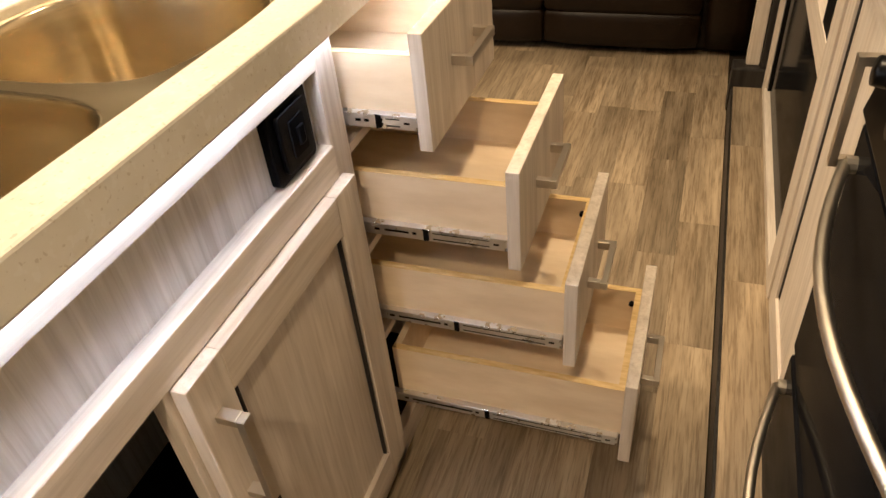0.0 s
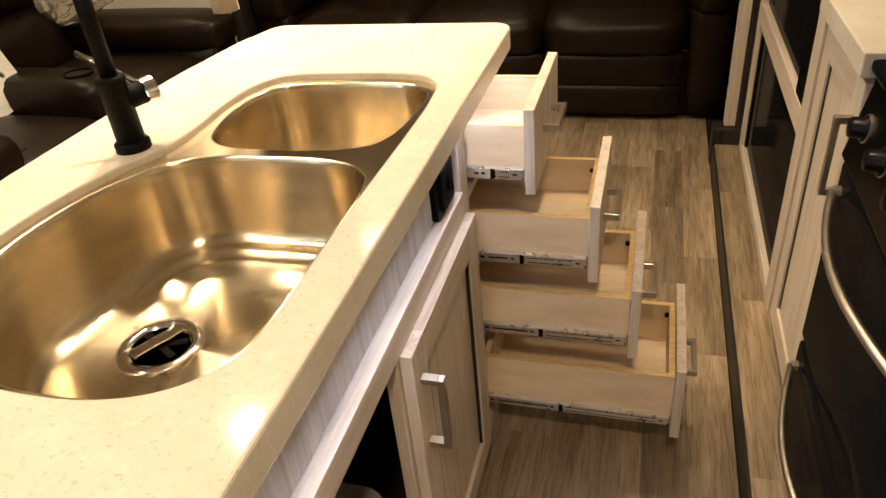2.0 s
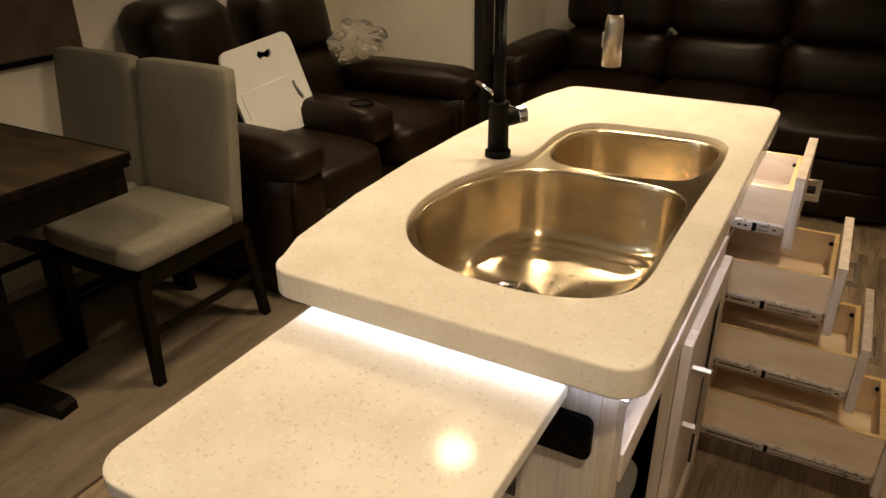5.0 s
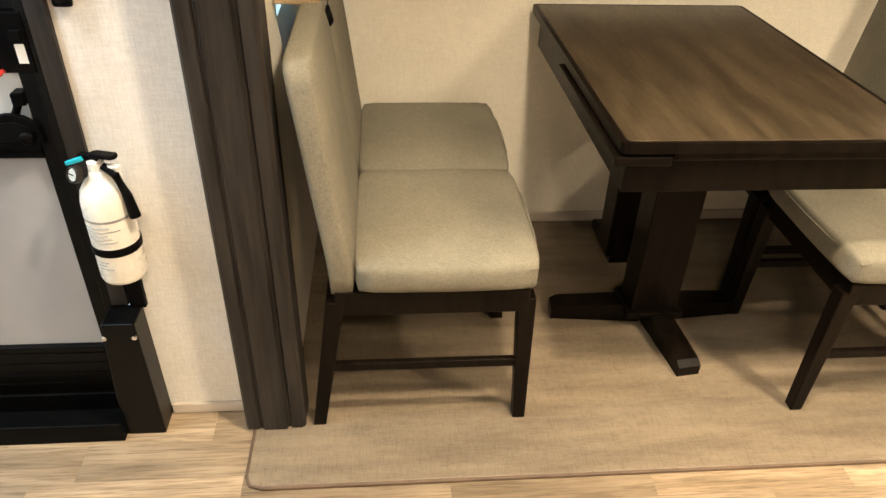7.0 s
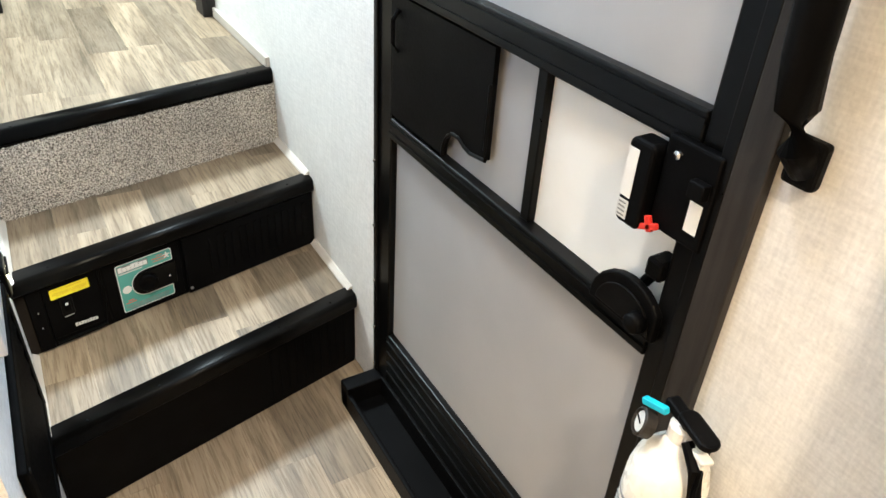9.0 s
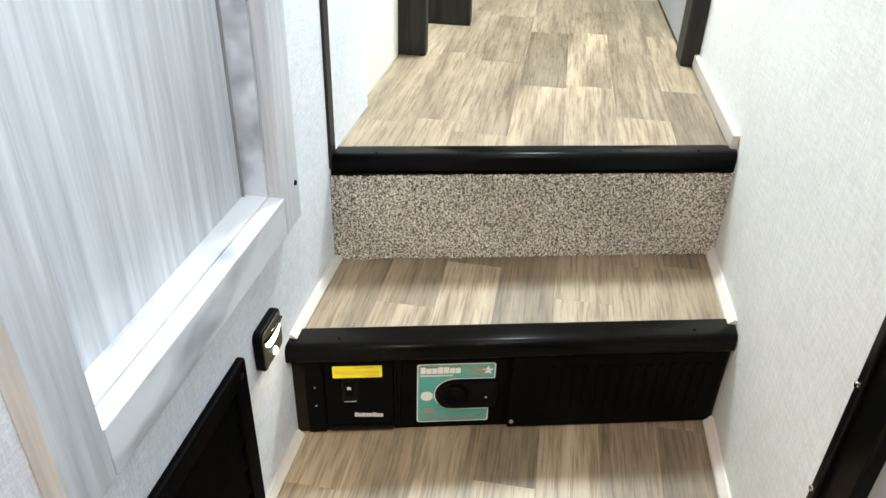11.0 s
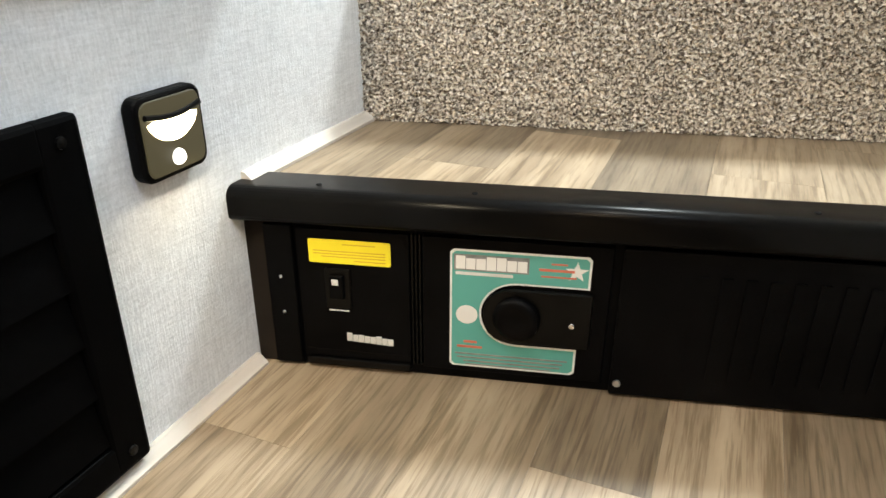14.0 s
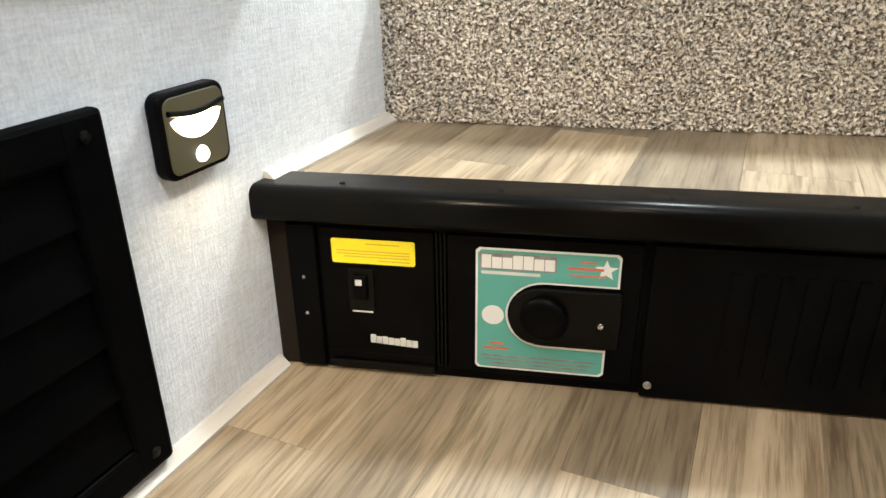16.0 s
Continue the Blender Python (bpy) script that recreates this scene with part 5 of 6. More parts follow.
def foot(a, b, w):
    bm = prism([(0, 0), (1, 0), (1, 0.030), (0.92, 0.042), (0.1, 0.062), (0, 0.062)], -0.5, 0.5, "y", 0.0)
    d = Vector(b) - Vector(a)
    m = Matrix(((d.x, -d.y / d.length * w, 0, a[0]), (d.y, d.x / d.length * w, 0, a[1]), (0, 0, 1, ZS), (0, 0, 0, 1)))
    return moved(bm, m)


part("foot", foot((-1.915, 0.232), (-1.680, 0.262), 0.062), M_DARKWOOD, tb)
part("foot", foot((-1.935, 0.20), (-1.960, -0.055), 0.062), M_DARKWOOD, tb)
part("foot", foot((-1.935, 0.24), (-1.960, 0.49), 0.062), M_DARKWOOD, tb)
part("foot", foot((-2.20, 0.22), (-2.42, 0.22), 0.062), M_DARKWOOD, tb)

# windows of the slide
shade = thing("roller_shade", (BX + 0.03, 0.35, 0.85), "black roller shade drawn down over the dinette window", "window shade")
part("cloth", box(BX + 0.012, BX + 0.016, -0.53, 1.10, 0.86, 1.62), M_BROWNCLOTH, shade)
part("hem_bar", box(BX + 0.004, BX + 0.026, -0.54, 1.11, 0.845, 0.868, 0.003), M_BLACKM, shade)
part("valance", box(BX + 0.002, BX + 0.09, -0.56, 1.13, 1.45, 1.62, 0.006), M_BLACKM, shade)
structure("window_back", box(BX - 0.05, BX - 0.044, -0.50, 1.05, 0.90, 1.5), M_GLASS, "clear dinette window pane", "window").visible_shadow = False
structure("window_end", box(-2.38, -1.97, -0.805, -0.799, 0.86, 1.45), M_GLASS, "clear pane of the end window", "window").visible_shadow = False
va_ = thing("box_valance", (-2.16, -0.72, 0.90), "brown padded box valance with a woven band", "valance")
part("front", box(-2.40, -1.937, -0.690, -0.668, 0.915, 1.50, 0.004), M_BLACKM, va_, "dark front board")
part("side", box(-1.95, -1.930, -0.759, -0.665, 0.935, 1.50, 0.005), M_BROWNCLOTH, va_, "padded brown end")
part("woven_band", box(-1.952, -1.926, -0.759, -0.661, 0.898, 0.937, 0.004), M_WOVEN, va_, "woven straw band")
part("side", box(-2.42, -2.40, -0.759, -0.665, 0.90, 1.50, 0.004), M_BROWNCLOTH, va_)
cp = thing("cord_pull", (-1.93, -0.65, 0.86), "black teardrop pull on a shade cord", "cord pull")
part("bead", lathe([(0.003, 0.045), (0.010, 0.022), (0.012, 0.010), (0.006, 0.0), (0.0005, -0.002)], (-1.94, -0.645, 0.85), 14), M_BLACK, cp, "", True)
part("cord", tube([(-1.94, -0.645, 0.89), (-1.94, -0.645, 0.97), (-1.94, -0.662, 0.98)], 0.0015, 6), M_BLACK, cp)

# ---- theatre seat ----
ts = thing("theatre_seat", (-1.9, 1.9, ZS), "dark brown leather theatre seat with a cup-holder console", "sofa")


def arm(x0, x1, y0, y1, top_, parent, nm="armrest"):
    a = part(nm, cushion(x0 - 0.02, x1, y0, y1, top_ - 0.15, top_, 0.06, 0.012, 8), M_LEATHER, parent, "padded leather armrest", True)
    part("arm_panel", cushion(x0, x1 - 0.03, y0 + 0.014, y1 - 0.014, 0.03, top_ - 0.10, 0.025, 0.004, 4), M_LEATHER, a, "", True)
    part("arm_front", cushion(x1 - 0.06, x1 - 0.012, y0 + 0.022, y1 - 0.022, 0.05, top_ - 0.12, 0.018, 0.006, 5), M_LEATHER, a, "", True)
    part("arm_seam", tube([(x1 - 0.008 + 0.006 * math.sin(math.pi * k / 8), y0 + 0.006 + (y1 - y0 - 0.012) * k / 8, top_ - 0.072) for k in range(9)], 0.003, 6), M_LEATHER, a)
    return a


arm(-2.30, -1.43, 1.06, 1.26, 0.625, ts)
arm(-2.30, -1.43, 2.29, 2.50, 0.625, ts)
con = part("console", cushion(-2.15, -1.53, 1.655, 1.855, 0.43, 0.588, 0.05, 0.01, 8), M_LEATHER, ts, "padded console with cup holder", True)
part("cup_holder", lathe([(0.052, 0.0), (0.052, 0.010), (0.042, 0.011), (0.040, -0.02), (0.001, -0.021)], (-1.64, 1.755, 0.588), 24), M_BLACK, con)
for y0, y1 in ((1.25, 1.67), (1.84, 2.30)):
    part("seat", cushion(-2.15, -1.47, y0, y1, 0.28, 0.485, 0.06, 0.02, 8), M_LEATHER, ts, "", True)
    part("footrest", cushion(-1.56, -1.455, y0 + 0.01, y1 - 0.01, 0.06, 0.33, 0.03, 0.01, 5), M_LEATHER, ts, "", True)
    for z0, z1, dx in ((0.42, 0.72, 0.0), (0.70, 1.0, -0.06)):
        bk = cushion(-2.36, -2.08, y0, y1, z0, z1, 0.08, 0.02, 8)
        for v in bk.verts:
            v.co.x -= (v.co.z - 0.42) * 0.22
        part("backrest", bk, M_LEATHER, ts, "", True)
part("base", box(-2.28, -1.50, 1.10, 2.46, ZS + 0.001, 0.30, 0.01), M_LEATHER, ts)

bd = thing("sink_cover_board", (-1.95, 1.5, 0.47), "white sink cover board with cut-out grips leaning on the seat", "cutting board")
hole1 = curve_loop([(0.19, 0.335), (0.205, 0.350), (0.232, 0.338), (0.262, 0.346), (0.268, 0.325), (0.245, 0.312), (0.222, 0.322), (0.20, 0.318)], 4)
hole2 = curve_loop([(0.315, 0.185), (0.328, 0.190), (0.332, 0.16), (0.352, 0.115), (0.342, 0.103), (0.330, 0.12), (0.320, 0.15)], 4)
plate = holed(rounded(0, 0.40, 0, 0.39, 0.045, 6), [hole1, hole2], 0.0, 0.012)
ridge = box(0.03, 0.30, 0.03, 0.22, 0.012, 0.015, 0.001)
ex = Vector((0.02, 0.99, 0.09)).normalized()
ey = Vector((-0.30, -0.15, 0.94)).normalized()
ez = ex.cross(ey).normalized()
ey = ez.cross(ex)
place = Matrix(((ex.x, ey.x, ez.x, -1.886), (ex.y, ey.y, ez.y, 1.36), (ex.z, ey.z, ez.z, 0.465), (0, 0, 0, 1)))
part("board", moved(plate, place), M_WHITE, bd)
part("recess_panel", moved(ridge, place), M_WHITE, bd)

bag = thing("plastic_bag", (-2.12, 2.42, 0.62), "crumpled clear plastic bag on the seat arm", "plastic bag")
bb = bmesh.new()
bmesh.ops.create_icosphere(bb, subdivisions=4, radius=1.0)
for v in bb.verts:
    k = 1 + 0.35 * noise.noise(v.co * 2.3) + 0.18 * noise.noise(v.co * 6.0)
    v.co = Vector((-2.10 + v.co.x * 0.13 * k, 2.36 + v.co.y * 0.16 * k, 0.71 + v.co.z * 0.10 * k))
part("film", bb, M_BAG, bag, "", True)

# ---- rear sofa ----
so = thing("rear_sofa", (-0.4, 3.2, 0), "dark brown leather three-seat sofa across the rear", "sofa")
SX0, SX1 = -1.42, 0.50
arm2 = []
for x0, x1 in ((SX0 - 0.16, SX0 + 0.06), (SX1 - 0.10, SX1 + 0.09)):
    a = part("armrest", cushion(x0, x1, 2.82, 3.62, 0.44, 0.64, 0.07, 0.012, 8), M_LEATHER, so, "padded leather armrest", True)
    part("arm_panel", cushion(x0 + 0.01, x1 - 0.01, 2.84, 3.62, 0.02, 0.52, 0.03, 0.004, 4), M_LEATHER, a, "", True)
w3 = (SX1 - 0.10 - SX0 - 0.06) / 3
for k in range(3):
    x0 = SX0 + 0.06 + k * w3
    part("seat", cushion(x0 + 0.003, x0 + w3 - 0.003, 2.80, 3.45, 0.28, 0.465, 0.07, 0.02, 8), M_LEATHER, so, "", True)
    part("front_panel", cushion(x0 + 0.003, x0 + w3 - 0.003, 2.815, 2.92, 0.155, 0.31, 0.03, 0.006, 5), M_LEATHER, so, "", True)
    part("front_panel", cushion(x0 + 0.003, x0 + w3 - 0.003, 2.82, 2.92, 0.03, 0.17, 0.025, 0.005, 5), M_LEATHER, so, "", True)
    for z0, z1 in ((0.43, 0.70), (0.68, 0.96)):
        bk = cushion(x0 + 0.002, x0 + w3 - 0.002, 3.30, 3.56, z0, z1, 0.08, 0.02, 8)
        for v in bk.verts:
            v.co.y += (v.co.z - 0.43) * 0.22
        part("backrest", bk, M_LEATHER, so, "", True)
part("base", box(SX0, SX1, 2.90, 3.60, 0.001, 0.30, 0.01), M_LEATHER, so)

# ---- entry door ----
DR0, DR1 = -1.897, -1.142
dr = thing("entry_door", (WX - 0.02, -1.52, 0.05), "black framed entry screen door with grey panels, shut", "door")
DXI = WX - 0.004       # face of the door frame
part("hinge_stile", box(DXI - 0.03, DXI + 0.004, DR0 + 0.005, DR0 + 0.060, 0.072, 1.90, 0.003), M_BLACKM, dr)
part("lock_stile", box(DXI - 0.03, DXI + 0.004, DR1 - 0.030, DR1, 0.072, 1.90, 0.003), M_BLACKM, dr)
part("bottom_rail", box(DXI - 0.03, DXI + 0.004, DR0 + 0.06, DR1 - 0.03, 0.072, 0.215, 0.003), M_BLACKM, dr)
part("bottom_groove", join(*[box(DXI + 0.004, DXI + 0.007, DR0 + 0.06, DR1 - 0.03, 0.10 + 0.03 * k, 0.108 + 0.03 * k) for k in range(4)]), M_BLACKM, dr)
for z0, z1 in ((0.690, 0.730), (0.955, 1.000)):
    r_ = part("mid_rail", box(DXI - 0.03, DXI + 0.006, DR0 + 0.06, DR1 - 0.03, z0, z1, 0.003), M_BLACKM, dr)
    part("rail_groove", box(DXI + 0.006, DXI + 0.009, DR0 + 0.06, DR1 - 0.03, z0 + 0.008, z0 + 0.014), M_BLACKM, r_)
    part("rail_groove", box(DXI + 0.006, DXI + 0.009, DR0 + 0.06, DR1 - 0.03, z1 - 0.014, z1 - 0.008), M_BLACKM, r_)
part("top_rail", box(DXI - 0.03, DXI + 0.004, DR0 + 0.06, DR1 - 0.03, 1.84, 1.90, 0.003), M_BLACKM, dr)
part("lower_panel", box(DXI - 0.016, DXI - 0.010, DR0 + 0.06, DR1 - 0.03, 0.215, 0.690), M_DOORGREY, dr, "grey lower panel")
part("upper_panel", box(DXI - 0.016, DXI - 0.010, DR0 + 0.06, DR1 - 0.03, 1.0, 1.30), M_DOORGREY, dr, "grey upper panel")
part("middle_panel", box(DXI - 0.020, DXI - 0.014, DR0 + 0.06, -1.445, 0.730, 0.955), M_DOORGREY, dr, "grey middle panel")
part("divider", box(DXI - 0.020, DXI - 0.006, -1.448, -1.428, 0.730, 0.955, 0.002), M_BLACKM, dr)
part("clear_panel", box(DXI - 0.022, DXI - 0.018, -1.430, DR1 - 0.03, 0.730, 0.955), M_WHITE, dr, "white panel behind the latch")
# Window above the view is added, to go with the cool door lamp.
part("window_rail", box(DXI - 0.03, DXI + 0.004, DR0 + 0.06, DR1 - 0.03, 1.29, 1.32, 0.003), M_BLACKM, dr)
part("window_pane", box(DXI - 0.055, DXI - 0.050, DR0 + 0.06, DR1 - 0.03, 1.32, 1.84), M_WHITE, dr, "white pane added as an unseen upper window of the door")
part("outer_door", box(DXI - 0.075, DXI - 0.06, DR0 + 0.03, DR1 - 0.01, 0.072, 1.90), M_WHITE, dr, "white outer door")
NOTCH = [(-1.652, 0.738), (-1.650, 0.758), (-1.641, 0.776), (-1.626, 0.787), (-1.606, 0.788), (-1.588, 0.780), (-1.572, 0.777), (-1.531, 0.783)]
sl = part("slide_cover", prism(([(-1.838, 0.738)] + NOTCH + [(-1.531, 0.952), (-1.838, 0.952)])[::-1], DXI - 0.004, DXI + 0.004, "x"), M_BLACK, dr, "black sliding cover plate")
part("cover_edge", tube([(DXI + 0.005, y, z) for y, z in NOTCH] + [(DXI + 0.005, -1.533, 0.80), (DXI + 0.005, -1.533, 0.90)], 0.0032, 8), M_NOSE, sl, "raised glossy rim")
part("cover_grip", tube([(DXI + 0.005, -1.812, 0.86), (DXI + 0.016, -1.812, 0.875), (DXI + 0.016, -1.812, 0.915), (DXI + 0.005, -1.812, 0.93)], 0.004, 8), M_BLACK, sl)
LA, LZ = -0.014, -0.004      # latch set against the stile
lt = part("latch_plate", box(DXI + 0.004, DXI + 0.018, -1.188 + LA, -1.118 + LA, 0.866 + LZ, 0.972 + LZ, 0.003), M_BLACK, dr, "black latch plate")
part("latch_grip", prism(rounded(-1.226 + LA, -1.190 + LA, 0.856 + LZ, 0.956 + LZ, 0.008), DXI + 0.002, DXI + 0.030, "x", 0.004), M_BLACK, lt)
part("latch_sticker", box(DXI + 0.030, DXI + 0.0306, -1.224 + LA, -1.209 + LA, 0.888 + LZ, 0.945 + LZ), M_WHITE, lt, "white sticker")
part("latch_sticker", box(DXI + 0.030, DXI + 0.0306, -1.224 + LA, -1.209 + LA, 0.862 + LZ, 0.884 + LZ), M_SILVER, lt, "silver printed sticker")
for q in range(4):
    part("latch_print", box(DXI + 0.0306, DXI + 0.0309, -1.222 + LA, -1.212 + LA, 0.8645 + 0.005 * q + LZ, 0.8665 + 0.005 * q + LZ), M_INK, lt)
part("red_lever", moved(join(box(-0.003, 0.003, -0.016, 0.012, -0.0035, 0.0035, 0.001), box(-0.003, 0.003, -0.003, 0.004, -0.006, 0.012, 0.001)), pose(DXI + 0.024, -1.180 + LA, 0.868 + LZ, 25, 0, 0)), M_RED, lt, "small red lock lever")
part("latch_sticker", box(DXI + 0.018, DXI + 0.0186, -1.142 + LA, -1.126 + LA, 0.884 + LZ, 0.918 + LZ), M_WHITE, lt)
part("latch_bolt", moved(lathe([(0.005, 0), (0.0045, 0.003), (0.0005, 0.004)], (0, 0, 0), 12), pose(DXI + 0.018, -1.170 + LA, 0.955 + LZ, 0, 90, 0)), M_CHROME, lt)
part("latch_paddle", box(DXI + 0.018, DXI + 0.030, -1.142 + LA, -1.122 + LA, 0.926 + LZ, 0.944 + LZ, 0.002), M_BLACK, lt)
hp = [(-1.268, 0.722)] + [(-1.208 + 0.060 * math.cos(radians(t)), 0.728 + 0.056 * math.sin(radians(t))) for t in range(170, 20, -15)] + [(-1.158, 0.748), (-1.158, 0.722)]
oh = part("outer_handle_bezel", prism(hp, DXI + 0.004, DXI + 0.016, "x", 0.003), M_BLACK, dr, "black handle bezel")
part("bezel_dish", prism([(-1.208 + 0.045 * math.cos(radians(t)), 0.730 + 0.040 * math.sin(radians(t))) for t in range(0, 181, 15)], DXI + 0.016, DXI + 0.019, "x", 0.001), M_BLACKM, oh)
part("outer_handle_knob", moved(lathe([(0.014, 0), (0.013, 0.012), (0.009, 0.016), (0.0005, 0.017)], (0, 0, 0), 18), pose(DXI + 0.018, -1.180, 0.742, 0, 90, 0)), M_BLACK, oh, "", True)
db = part("dead_bolt", box(DXI - 0.020, DXI + 0.012, -1.196, -1.172, 0.797, 0.822, 0.004), M_BLACK, oh)
part("bolt_stem", tube([(DXI - 0.004, -1.190, 0.800), (DXI - 0.004, -1.203, 0.776)], 0.007, 10), M_BLACK, db)
fr = thing("door_frame", (WX, -1.52, 0), "black and dark wood door frame round the entry", "door frame")
part("hinge_jamb", box(WX - 0.03, WX + 0.006, DR0 - 0.002, DR0 + 0.012, 0.0, 1.93, 0.002), M_BLACKM, fr)
part("lock_jamb", box(WX - 0.06, WX + 0.010, DR1 + 0.001, DR1 + 0.018, 0.0, 1.93, 0.002), M_BLACKM, fr)
part("wood_trim", box(WX - 0.06, WX + 0.012, DR1 + 0.018, -1.088, 0.34, 1.93, 0.002), M_POST, fr, "dark brown wood trim")
part("head_jamb", box(WX - 0.06, WX + 0.006, DR0, DR1, 1.90, 1.93, 0.002), M_BLACKM, fr)
for zz in (0.09, 0.20, 0.33, 0.47, 0.62):
    part("screw", moved(lathe([(0.004, 0), (0.0035, 0.002), (0.0005, 0.0025)], (0, 0, 0), 10), pose(WX + 0.006, DR0 + 0.003, zz, 0, 90, 0)), M_CHROME, fr)
sill = thing("door_sill", (WX + 0.04, -1.52, 0), "black plastic door sill tray with raised ends", "door sill")
part("tray", box(WX - 0.03, WX + 0.088, -1.86, -1.145, 0.0, 0.020, 0.003), M_BLACK, sill)
part("lip", box(WX + 0.082, WX + 0.092, -1.89, -1.145, 0.0, 0.055, 0.003), M_BLACK, sill)
part("end_block", box(WX, WX + 0.092, -1.895, -1.855, 0.0, 0.072, 0.004), M_BLACK, sill)
part("riser", box(WX - 0.006, WX + 0.006, -1.86, -1.145, 0.0, 0.072, 0.002), M_BLACK, sill)
kb_ = thing("leg_bracket_cover", (WX + 0.04, -1.10, 0), "glossy black steel cover box with bolts beside the door", "bracket")
part("box", prism([(-1.146, 0.0), (-1.056, 0.0), (-1.062, 0.335), (-1.132, 0.335), (-1.146, 0.12)], WX, WX + 0.072, "x", 0.004), M_BLACKM, kb_)
for yy in (-1.13, -1.068):
    part("bolt", moved(lathe([(0.006, 0), (0.0055, 0.003), (0.0005, 0.004)], (0, 0, 0), 12), pose(WX + 0.072, yy, 0.300, 0, 90, 0)), M_CHROME, kb_)
ex_ = thing("fire_extinguisher", (WX + 0.06, -1.045, 0.455), "small white fire extinguisher strapped to the wall", "fire extinguisher")
EC = (WX + 0.060, -1.055, 0.458)
body = part("cylinder", lathe([(0.030, 0.0), (0.042, 0.004), (0.0445, 0.012), (0.0445, 0.160), (0.0435, 0.180), (0.039, 0.201), (0.029, 0.217), (0.018, 0.226), (0.015, 0.240), (0.001, 0.241)], EC, 32), M_EXT, ex_, "white enamel cylinder", True)
part("band", lathe([(0.0448, 0.146), (0.0452, 0.147), (0.0452, 0.150), (0.0448, 0.151)], EC, 32), M_INK, body)
part("strap", lathe([(0.0449, 0.070), (0.0465, 0.072), (0.0465, 0.086), (0.0449, 0.088)], EC, 32), M_BLACK, body, "black strap")
for z0, a0, a1 in ((0.136, -50, 20), (0.128, -50, 40), (0.120, -50, 10), (0.112, -50, 20), (0.104, -30, 30), (0.058, -40, -5), (0.050, -40, -10), (0.042, -40, 0)):
    arc = [(EC[0] + 0.0448 * math.cos(radians(a)), EC[1] + 0.0448 * math.sin(radians(a)), EC[2] + z0) for a in range(a0, a1 + 1, 8)]
    part("print", tube(arc, 0.0012, 4), M_INK, body)
part("bracket", box(WX, WX + 0.016, -1.084, -1.050, 0.335, 0.66, 0.003), M_BLACK, ex_, "black wall bracket")
vh = part("valve_head", lathe([(0.013, 0.234), (0.015, 0.238), (0.015, 0.256), (0.009, 0.262)], EC, 16), M_WHITE, ex_, "white valve head")
part("lever", moved(join(box(-0.007, 0.007, 0.0, 0.046, 0.246, 0.252, 0.002), box(-0.006, 0.006, 0.036, 0.044, 0.225, 0.249, 0.002)), pose(*EC, 0, 0, -15)), M_WHITE, ex_, "white lower lever")
part("grip", moved(join(prism(rounded(-0.012, 0.012, -0.006, 0.046, 0.010, 5), 0.266, 0.274, "z", 0.003), box(-0.008, 0.008, -0.030, 0.010, 0.258, 0.270, 0.003), box(-0.006, 0.006, -0.006, 0.006, 0.250, 0.268)), pose(*EC, 0, 0, -15)), M_BLACK, ex_, "black squeeze grip")
ga = part("gauge", moved(lathe([(0.016, 0), (0.016, 0.012), (0.0135, 0.014), (0.0130, 0.010), (0.0005, 0.010)], (0, 0, 0), 24), pose(EC[0] + 0.014, EC[1] - 0.030, EC[2] + 0.236, 0, 70, -35)), M_POST, ex_, "round pressure gauge with a white face")
part("gauge_face", moved(lathe([(0.0118, 0.0102), (0.0115, 0.0112), (0.0005, 0.0112)], (0, 0, 0), 20), pose(EC[0] + 0.014, EC[1] - 0.030, EC[2] + 0.236, 0, 70, -35)), M_SILVER, ga)
part("gauge_needle", moved(box(-0.001, 0.001, -0.009, 0.004, 0.0121, 0.0126), pose(EC[0] + 0.014, EC[1] - 0.030, EC[2] + 0.236, 0, 70, -35)), M_BLACK, ga)
part("hose", tube([(EC[0] + 0.008, EC[1] + 0.014, EC[2] + 0.250), (EC[0] + 0.016, EC[1] + 0.036, EC[2] + 0.236), (EC[0] + 0.020, EC[1] + 0.050, EC[2] + 0.195), (EC[0] + 0.022, EC[1] + 0.056, EC[2] + 0.150)], [0.007, 0.008, 0.009, 0.011], 10), M_BLACK, ex_, "short black nozzle")
part("tag", moved(box(-0.004, 0.004, -0.034, -0.002, -0.004, 0.004, 0.0015), pose(EC[0] + 0.012, EC[1] - 0.014, EC[2] + 0.268, 18, 0, 0)), M_CYAN, ex_, "bright cyan safety tag")

gh = thing("grab_handle", (WX + 0.03, -1.06, 1.0), "black curved grab handle beside the door", "grab handle")
hp_ = [(0.010, -1.058, 0.992), (0.022, -1.064, 1.012), (0.030, -1.071, 1.045), (0.034, -1.076, 1.09), (0.036, -1.079, 1.16), (0.036, -1.080, 1.30), (0.034, -1.077, 1.42), (0.028, -1.070, 1.48), (0.010, -1.060, 1.53)]
part("bar", tube([(WX + a, b, c) for a, b, c in hp_], [0.013, 0.016, 0.0175, 0.0185, 0.019, 0.019, 0.0185, 0.0165, 0.013], 14), M_BLACK, gh, "", True)
part("foot", box(WX, WX + 0.016, -1.076, -1.044, 0.976, 1.020, 0.005), M_BLACK, gh)
part("foot", box(WX, WX + 0.014, -1.076, -1.044, 1.51, 1.552, 0.004), M_BLACK, gh)

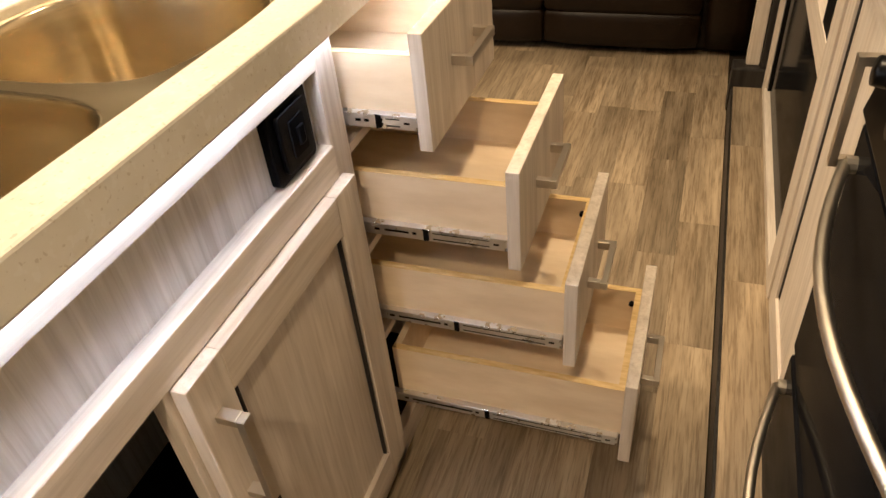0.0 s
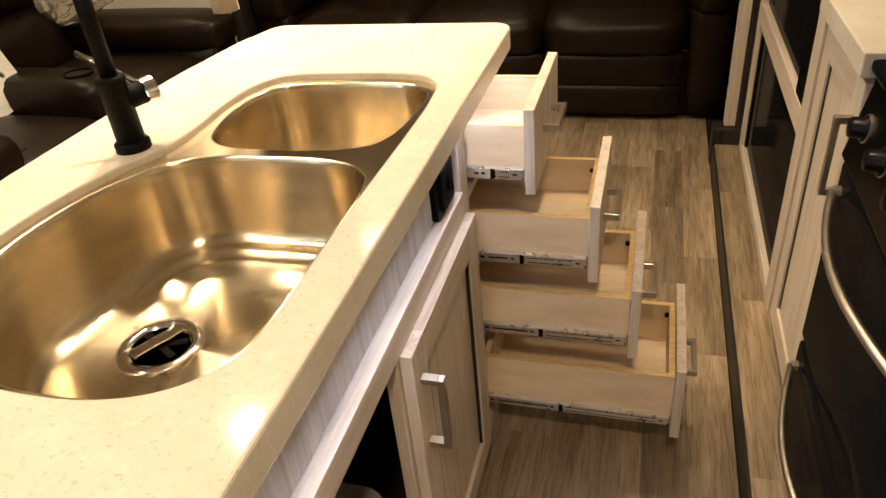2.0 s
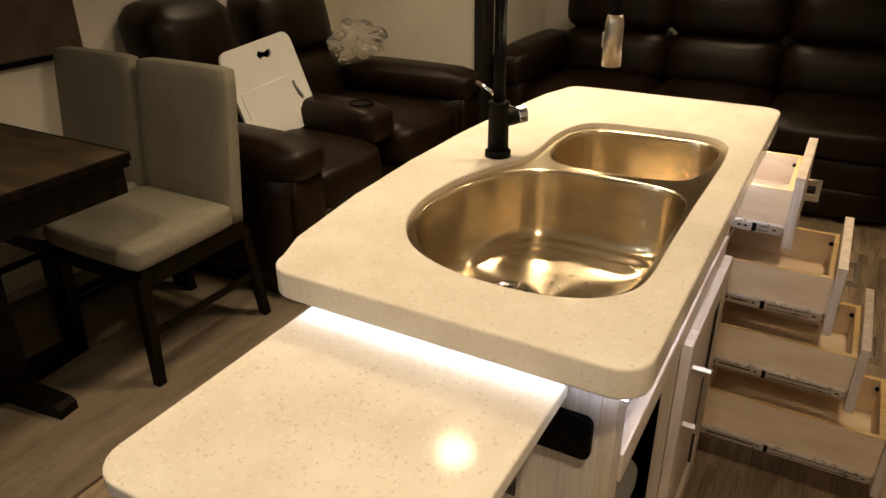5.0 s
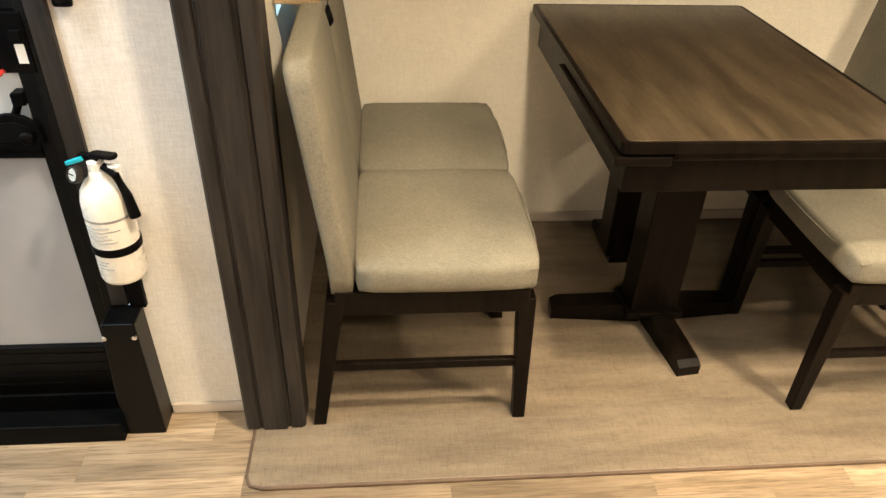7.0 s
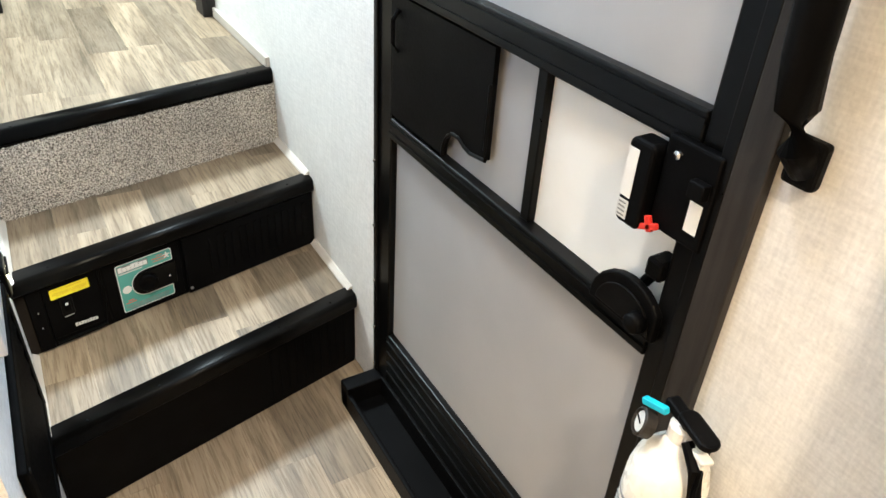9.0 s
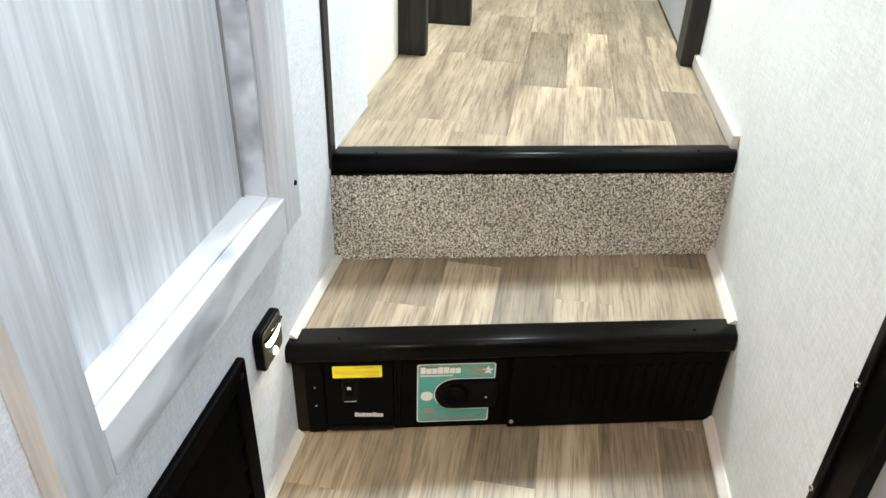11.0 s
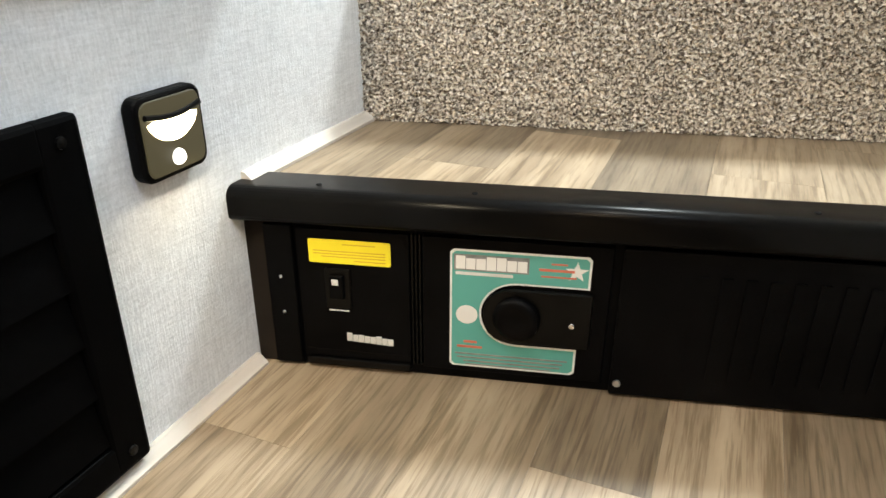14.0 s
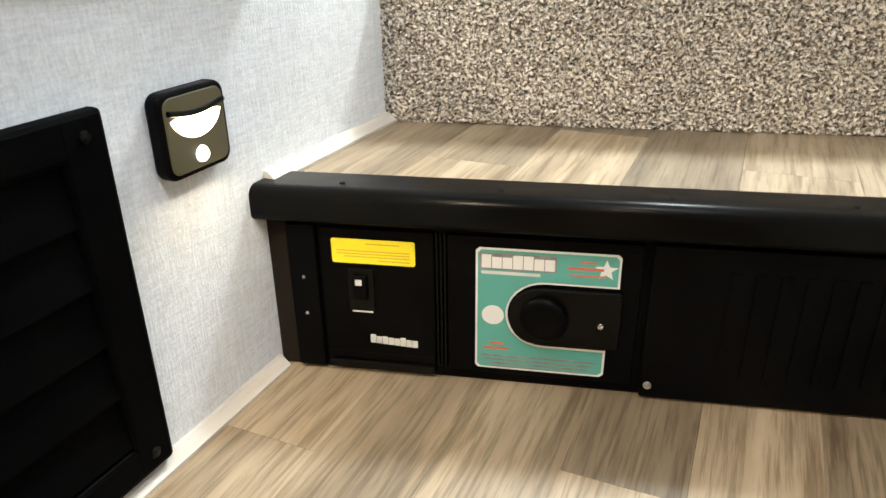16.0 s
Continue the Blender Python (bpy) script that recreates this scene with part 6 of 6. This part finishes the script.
# ---- ceiling pucks ----
# Rings for every puck lamp, the two added ones included, all out of view.
for px, py, watts in PUCKS:
    pk = thing("puck_light", (px, py, CEIL), "small round recessed ceiling light, lit, out of view", "ceiling light", "ceiling lights")
    part("ring", lathe([(0.075, -0.001), (0.074, -0.008), (0.058, -0.010), (0.056, -0.002)], (px, py, CEIL), 28), M_WHITE, pk)

# ---- plank flooring, piece by piece ----
MESH = {}


def plank(x, y, z, w, ln, parent):
    key = (round(w, 3), round(ln, 3))
    if key not in MESH:
        bm = box(-w / 2 + 0.00012, w / 2 - 0.00012, -ln / 2 + 0.00012, ln / 2 - 0.00012, -0.004, 0.0, 0.0)
        me_ = bpy.data.meshes.new("plank")
        bm.to_mesh(me_)
        bm.free()
        me_.materials.append(M_PLANK)
        MESH[key] = me_
    ob = new("plank", MESH[key])
    ob.location = (x, y, z)
    ob.parent = parent


def lay(parent, x0, x1, edge0, edge1, z, w=0.098, ln=0.50):
    """Columns of planks along y between two edges, staggered; the end pieces are cut."""
    n = round((x1 - x0) / w)
    w = (x1 - x0) / n
    for i in range(n):
        xc = x0 + (i + 0.5) * w
        a, b = edge0(xc), edge1(xc)
        y = a - random.uniform(0, 0.9) * ln
        while y < b:
            s, e = max(y, a), min(y + ln, b)
            if e - s > 0.012:
                plank(xc, (s + e) / 2, z, w, round(e - s, 3), parent)
            y += ln


fo = bpy.data.objects["floor"]
lay(fo, WX + 0.001, KX - 0.008, lambda x: sy(-1.88, x), lambda x: 3.7, 0.0, 0.104, 0.46)
lay(bpy.data.objects["floor_kitchen_slide"], KX, CF + 0.1, lambda x: -1.3, lambda x: 2.42, LEDGE, 0.09, 0.6)
lay(steps["step_lower"], X0, X1 - 0.006, lambda x: sy(-2.130, x), lambda x: sy(-1.868, x), S1, 0.092, 0.40)
lay(steps["step_upper"], X0, X1 - 0.006, lambda x: sy(-2.375, x), lambda x: sy(-2.124, x), S2, 0.092, 0.40)
lay(up, X0, X1 + 0.02, lambda x: -4.6, lambda x: sy(-2.376, x), S3, 0.10, 0.45)
lay(bpy.data.objects["floor_hall"], X1 + 0.02, 0.0, lambda x: -4.6, lambda x: -2.6, S3, 0.10, 0.6)
